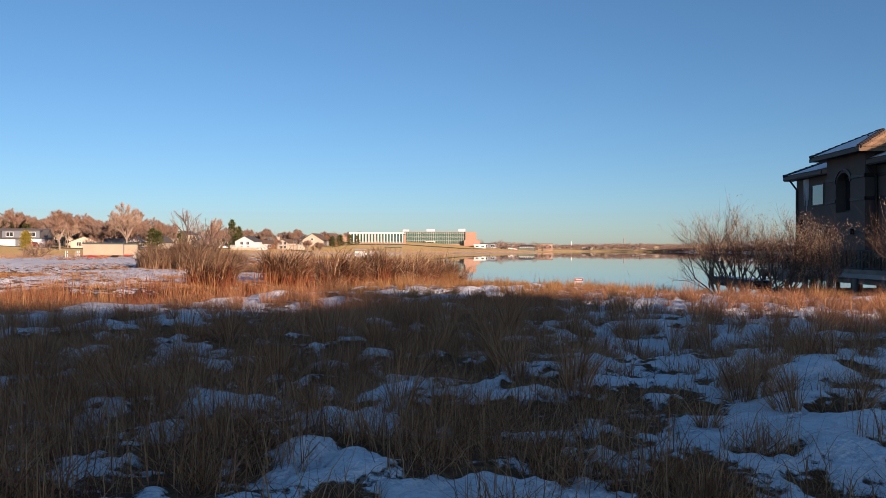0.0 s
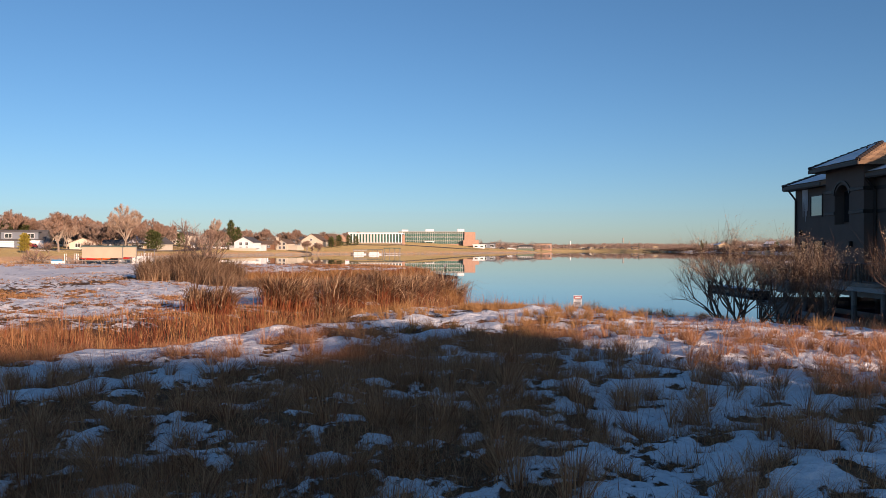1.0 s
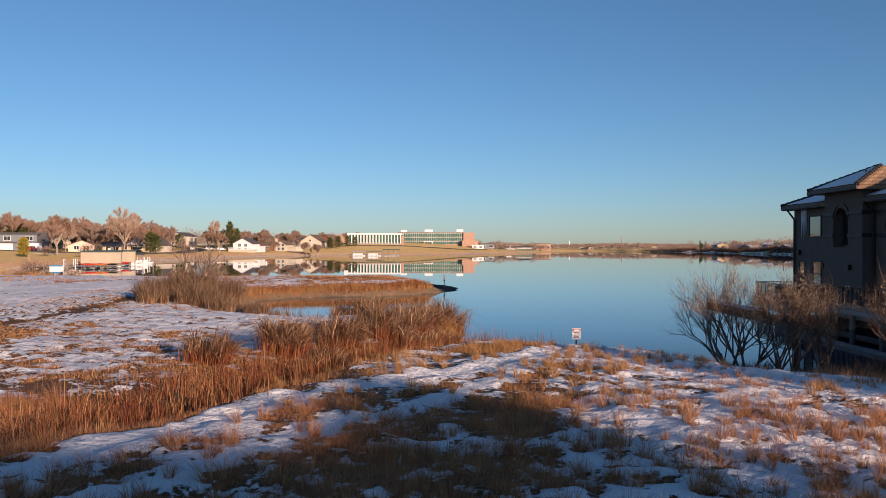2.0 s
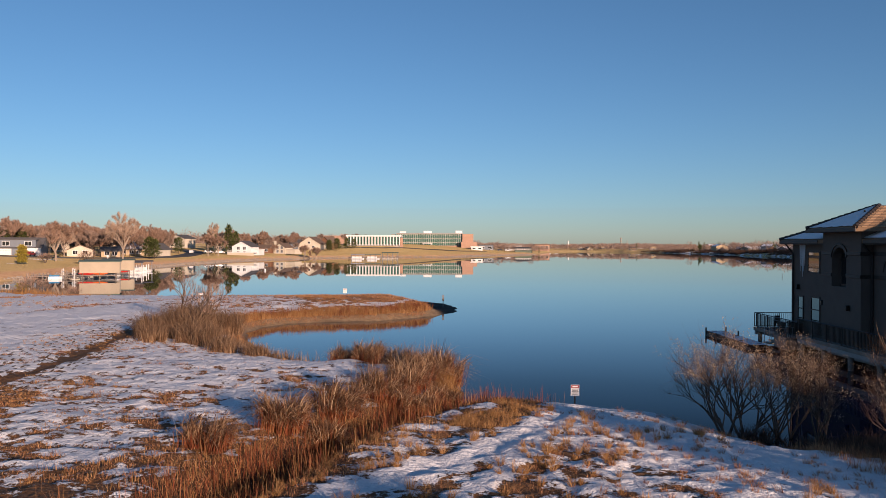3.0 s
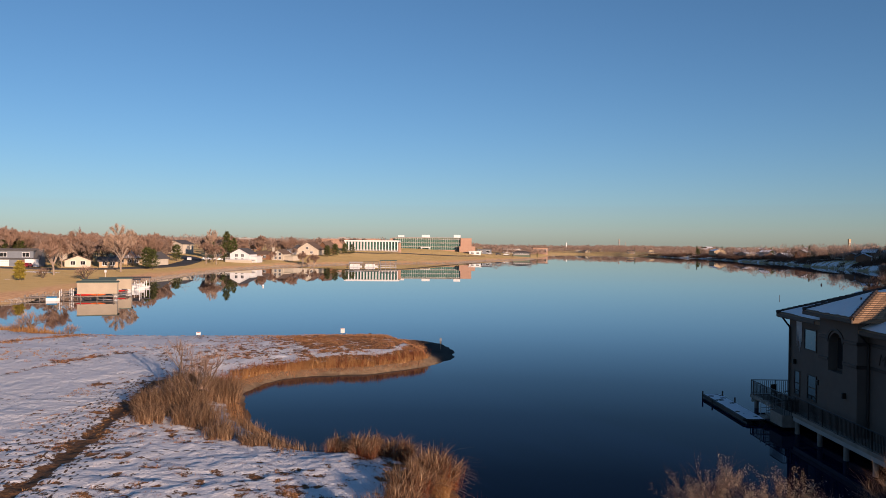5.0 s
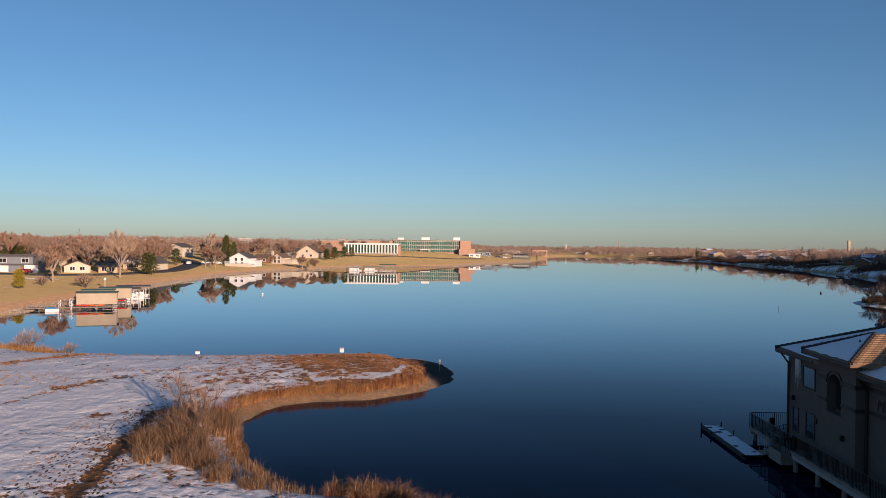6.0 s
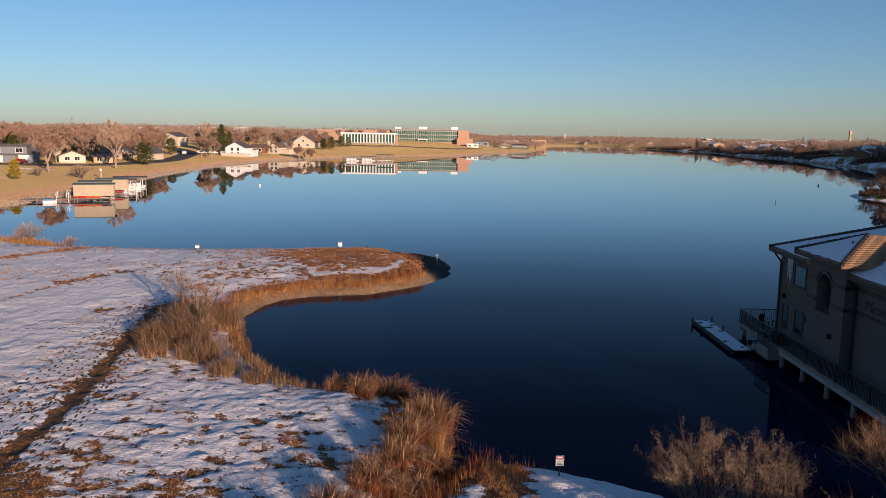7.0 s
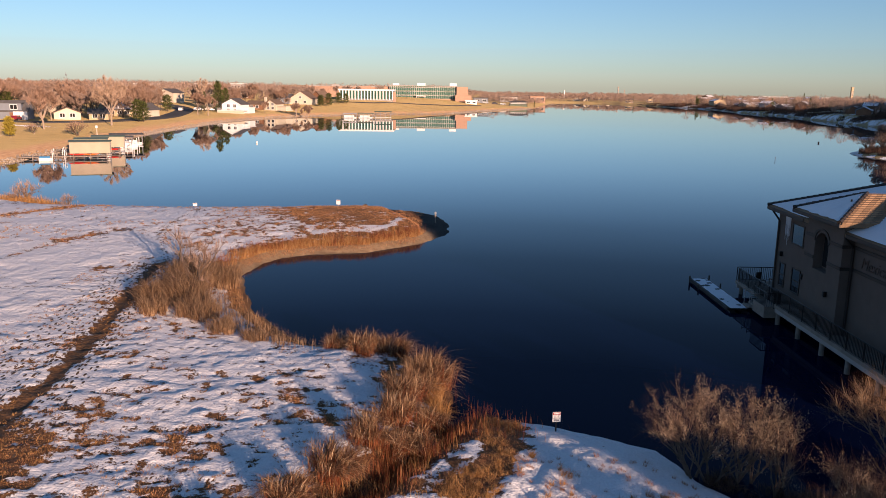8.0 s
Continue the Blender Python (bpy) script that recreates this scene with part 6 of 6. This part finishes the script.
def jetty(name, x0, y0, x1, y1, label):
    ob = thing(name, (0, 0, 0), label, "jetty")
    v = Vector((x1 - x0, y1 - y0, 0))
    s = Vector((-v.y, v.x, 0)).normalized() * 0.7
    p, q = Vector((x0, y0, 0.6)), Vector((x1, y1, 0.6))
    part("deck", slab(bmesh.new(), [p - s, q - s, q + s, p + s], 0.16), "timber", ob)
    n = max(2, int(v.length / 3))
    for k in range(n + 1):
        for w in (-1, 1):
            c = p.lerp(q, k / n) + s * w
            part("post", rod(bmesh.new(), (c.x, c.y, -1.6), (c.x, c.y, 1.1), 0.08), "timber", ob)


jetty("jetty", -80.5, 152.4, -66.0, 156.6, "narrow timber jetty in front of the boat slips")
jetty("jetty", -80.5, 150.5, -75.5, 152.2, "short timber jetty by the blue boat")
jetty("jetty", -81, 166.5, -68.5, 169, "narrow timber jetty between the boat slips")
jetty("jetty", -47, 376, -24, 374.5, "timber jetty beside the green-roofed slip")
kayak(-71.2, 155.1, 0.61, 16, "red", "red kayak lying on the jetty")
kayak(-69.0, 155.75, 0.61, 16, "orange", "orange kayak lying on the jetty")
kayak(-69.8, 168.6, 0.62, 20, "red", "red kayak moored by the slips")
kayak(-71.8, 168.3, 0.62, 10, "orange", "orange kayak on the narrow jetty")


def boat(x, y, turn, cover, label, long=5.0):
    ob = thing("motorboat", (x, y, 0), label, "boat", "boats", "", turn)
    bm = bmesh.new()
    prism(bm, [(-long / 2, -0.18 * long), (long * 0.25, -0.19 * long), (long / 2, 0), (long * 0.25, 0.19 * long), (-long / 2, 0.18 * long)], 2, -0.2, 0.5)
    part("hull", bm, "white", ob)
    bm = bmesh.new()
    prism(bm, [(-0.18 * long, 0.5), (0.18 * long, 0.5), (0.1 * long, 0.5 + 0.12 * long), (-0.1 * long, 0.5 + 0.12 * long)], 0, -long * 0.45, long * 0.3)
    part("cover", bm, cover, ob)


boat(-75.2, 150.6, 22, "blue", "small boat under a blue cover at its jetty", 2.4)
boat(-73.0, 184, 20, "white", "white motorboat in its slip")
boat(-75, 192, 20, "white", "white motorboat under the grey canopy")
boat(-35, 371, 8, "white", "white motorboat at the far jetty", 6)
boat(-42, 369, 8, "white", "white motorboat under the pale canopy", 6)


def car(x, y, turn, colour, label):
    z = land(x, y) + 0.12
    ob = thing("car", (x, y, z), label, "car", "parked cars", "", turn)
    bm = bmesh.new()
    prism(bm, [(-2.2, 0.35), (2.2, 0.35), (2.25, 0.8), (1.3, 0.95), (0.7, 1.45), (-1.3, 1.48), (-2.1, 0.95), (-2.25, 0.8)], 1, -0.85, 0.85)
    bmesh.ops.bevel(bm, geom=bm.edges[:], offset=0.05, segments=1, affect="EDGES")
    part("body", bm, colour, ob)
    part("side_glass", boxes((-1.2, -0.87, 0.98, 0.7, 0.87, 1.36)), "pane", ob)
    for sx in (-1.35, 1.4):
        for sy in (-0.8, 0.8):
            part("wheel", rod(bmesh.new(), (sx, sy - 0.1, 0.33), (sx, sy + 0.1, 0.33), 0.33, 0.33, 12), "iron", ob)


for x, y, a, c, l in ((-114.6, 352, 100, "white", "white car parked at the street's bend"), (-116.6, 358, 100, "galv", "silver car parked under bare trees"), (-110, 362, 15, "white", "white van by the street"), (-106, 366, 20, "galv", "grey car beside the pine"),
                      (-129.6, 243.5, 95, "maroon", "dark red car before the grey house"), (33, 590, 0, "galv", "silver car at the lake's end"), (40, 596, 0, "navy", "dark car at the lake's end"), (46, 594, 0, "white", "white car at the lake's end")):
    car(x, y, a, c, l)


def pole(name, x, y, base, top, r, material, label, category):
    ob = thing(name, (x, y, base), label, category)
    part("shaft", rod(bmesh.new(), (0, 0, -0.3), (0, 0, top - base), r, r * 0.8, 10), material, ob)
    return ob


p = pole("nest_pole", -87.7, 202.8, land(-87.7, 202.8), 4.0, 0.12, "cream", "pale pole with a bird box on the lawn", "pole")
part("bird_box", boxes((-0.25, -0.2, 2.3, 0.25, 0.2, 2.9), bevel=0.02), "white", p)
p = pole("light_mast", -205, 440, land(-205, 440), 19.6, 0.12, "galv", "tall grey light mast over the roofs", "mast")
part("lamp_head", boxes((-0.3, -0.3, 12.4, 0.3, 0.3, 13.2), bevel=0.1), "galv", p)
p = pole("smokestack", 253.5, 1150, land(253.5, 1150), 17.2, 0.75, "concrete", "pale banded smokestack far off", "chimney")
for k in range(3):
    part("red_band", rod(bmesh.new(), (0, 0, 5 + 4 * k), (0, 0, 7 + 4 * k), 0.8, 0.78, 10), "brick", p)
pole("smokestack", 262.5, 1150, land(262, 1150), 14, 0.4, "brick", "thin brick smokestack far off", "chimney")
pole("water_tower", 156.6, 1020, land(156, 1020), 12.4, 0.8, "white", "white water tank tower far off", "tower")
low_box("tower_block", 848, 1654, 4.5, 4.5, 25.5 - land(848, 1654), "tan", "tan", "tall tan tower block on the skyline", "tower block")
for x, y, w, h in ((-290, 1000, 30, 8), (-255, 1010, 16, 9), (-330, 900, 24, 7), (520, 1250, 40, 4), (640, 1300, 50, 4)):
    low_box("warehouse", x, y, w, 14, h, "concrete", "white", "pale flat-roofed warehouse on the skyline", "warehouse")


# ---- small things on and round the near water ----
def warning_sign():
    x, y = 5.35, 32.2
    z = land(x, y)
    ob = thing("warning_sign", (x, y, z), "white warning sign with a maroon heading on a dark post", "sign", turn=4)
    part("post", boxes((-0.03, 0.02, -0.3, 0.03, 0.07, 1.18 - z), bevel=0.006), "iron", ob)
    b = 1.20 - z
    plate = part("plate", boxes((-0.18, -0.015, b - 0.46, 0.18, 0.015, b), bevel=0.006), "white", ob)
    part("heading", boxes((-0.17, -0.021, b - 0.13, 0.17, -0.016, b - 0.015)), "maroon", plate)
    part("heading_bar", boxes((-0.12, -0.026, b - 0.095, 0.12, -0.022, b - 0.05)), "white", plate)
    for k in range(5):
        w = (0.13, 0.115, 0.14, 0.10, 0.12)[k]
        part("text_bar", boxes((-w, -0.021, b - 0.185 - 0.052 * k, w, -0.016, b - 0.162 - 0.052 * k)), "navy", plate)


warning_sign()


def white_sign(x, y, turn, tall, label):
    z = land(x, y)
    ob = thing("white_sign", (x, y, z), label, "sign", "peninsula signs", "", turn)
    part("post", boxes((-0.04, 0.02, -0.3, 0.04, 0.09, 0.2 + tall * 0.8), bevel=0.006), "galv", ob)
    part("plate", boxes((-0.24, -0.015, 0.22, 0.24, 0.015, 0.22 + tall), bevel=0.006), "white", ob)
    part("text_bar", boxes((-0.2, -0.02, 0.12 + tall, 0.2, -0.015, 0.18 + tall)), "maroon", ob)


white_sign(-11.9, 92.2, -8, 0.55, "small white warning sign on the peninsula's far edge")
white_sign(-28.6, 91.4, 10, 0.34, "small white board on the snowy peninsula edge")
x, y = -0.35, 86.4
ob = thing("line_box_post", (x, y, land(x, y)), "grey post with a small box and sign at the peninsula tip", "post")
part("post", rod(bmesh.new(), (0, 0, -0.3), (0, 0, 1.25), 0.04, 0.04, 8), "timber", ob)
part("box", boxes((-0.1, -0.1, 0.6, 0.1, 0.04, 0.88), bevel=0.02), "timber", ob)
part("plate", boxes((-0.12, -0.08, 0.95, 0.12, -0.05, 1.2), bevel=0.006), "bluegrey", ob)
ob = thing("rock", (-9.0, 95.5, land(-9, 95.5)), "dark boulder on the peninsula's edge", "rock")
bm = bmesh.new()
bmesh.ops.create_icosphere(bm, subdivisions=2, radius=0.45)
for v in bm.verts:
    v.co = v.co * (1 + 0.3 * noise.noise(v.co * 3)) * 0.8
part("stone", bm, "dark_timber", ob)
ob = thing("marker_pole", (74.9, 176, 0), "thin dark marker pole standing in the lake", "pole")
part("shaft", rod(bmesh.new(), (0, 0, -1.6), (0, 0, 0.75), 0.06, 0.05, 8), "dark_timber", ob)
for x, y, c, l in ((113.5, 237.3, "iron", "small dark mooring buoy on the lake"), (-47, 203, "white", "small white buoy on the lake")):
    ob = thing("buoy", (x, y, 0), l, "buoy")
    bm = bmesh.new()
    bmesh.ops.create_icosphere(bm, subdivisions=2, radius=0.26, matrix=Matrix.Translation((0, 0, 0.2)) @ Matrix.Diagonal((1, 1, 1.3, 1)))
    part("float", bm, c, ob)
for x, y, k in ((111.5, 197, 0.75), (116, 186, 0.85), (114, 202, 0.7), (121, 193, 0.9), (112, 190, 0.7)):
    (garden2 if k > 0.8 else garden)(x, y, k, x * 9)


def bank_brush():
    """Dark thickets and hedges along the shaded far bank, past counting."""
    rng = np.random.default_rng(331)
    n = 240000
    y = rng.uniform(340, 760, n)
    x = rng.uniform(186, 290, n)
    d = shore(x, y)
    ok = (d > 1.5) & (d < 70) & (fbm(x, y, 11, 3, 332) > -0.10 + 0.004 * d) & (x < 0.6 * y)
    x, y = x[ok], y[ok]
    tall = 1.0 + 2.2 * np.maximum(fbm(x, y, 16, 2, 333) + 0.3, 0)
    tagged(new("bank_brush", tri_mesh("bank_brush", *blade_field(rng, x, y, tall, 0.16, 0.4), "bark_twig")), "dark hedges and brush along the shaded far bank", "brush", kind="stuff")


bank_brush()


def island_brush():
    # the island brush lies in shade; the dark twig colour carries it
    rng = np.random.default_rng(321)
    x, y = rng.uniform(100, 134, 60000), rng.uniform(174, 212, 60000)
    ok = (shore(x, y) > 1.6) & (np.hypot(x - 118, y - 192) < 17) & (fbm(x, y, 3, 3, 322) > -0.2)
    tagged(new("island_brush", tri_mesh("island_brush", *blade_field(rng, x[ok], y[ok], 1.3, 0.05, 0.3), "bark_twig")), "leafless brush on the small snowy island, shade put into its dark twigs", "brush", kind="stuff")


island_brush()


# ---- behind the drone: unseen house and trees, added to shade the meadow ----
house(22.2, -36, 0, 9.4, 12, 6.3, 2.8, "tan", "brownroof", "unseen tall house added behind the drone to shade the meadow", windows=two(2, 3.2), group="neighbours")
# unseen bare trees and pines, added and sized for their shadows only
for k in (6, 8):
    (garden2, garden, broad)[k % 3](14.5 + 3.6 * (k % 7) + 2.6 * (k // 7), -27 + 6.0 * (k // 7) + 1.7 * (k % 2), (0.70, 0.85, 0.80)[k % 3] * (0.85 if k > 13 else 1), k * 67)
for x, y, s in ((28, -4, 0.7), (33, 1, 0.7), (12.5, -25.5, 0.7)):
    broad(x, y, s, x * 13)
for x, y, s in ((30.5, -8, 1.05), (35, -7, 1.2), (26.5, -9, 0.95)):
    round_pine(x, y, s)
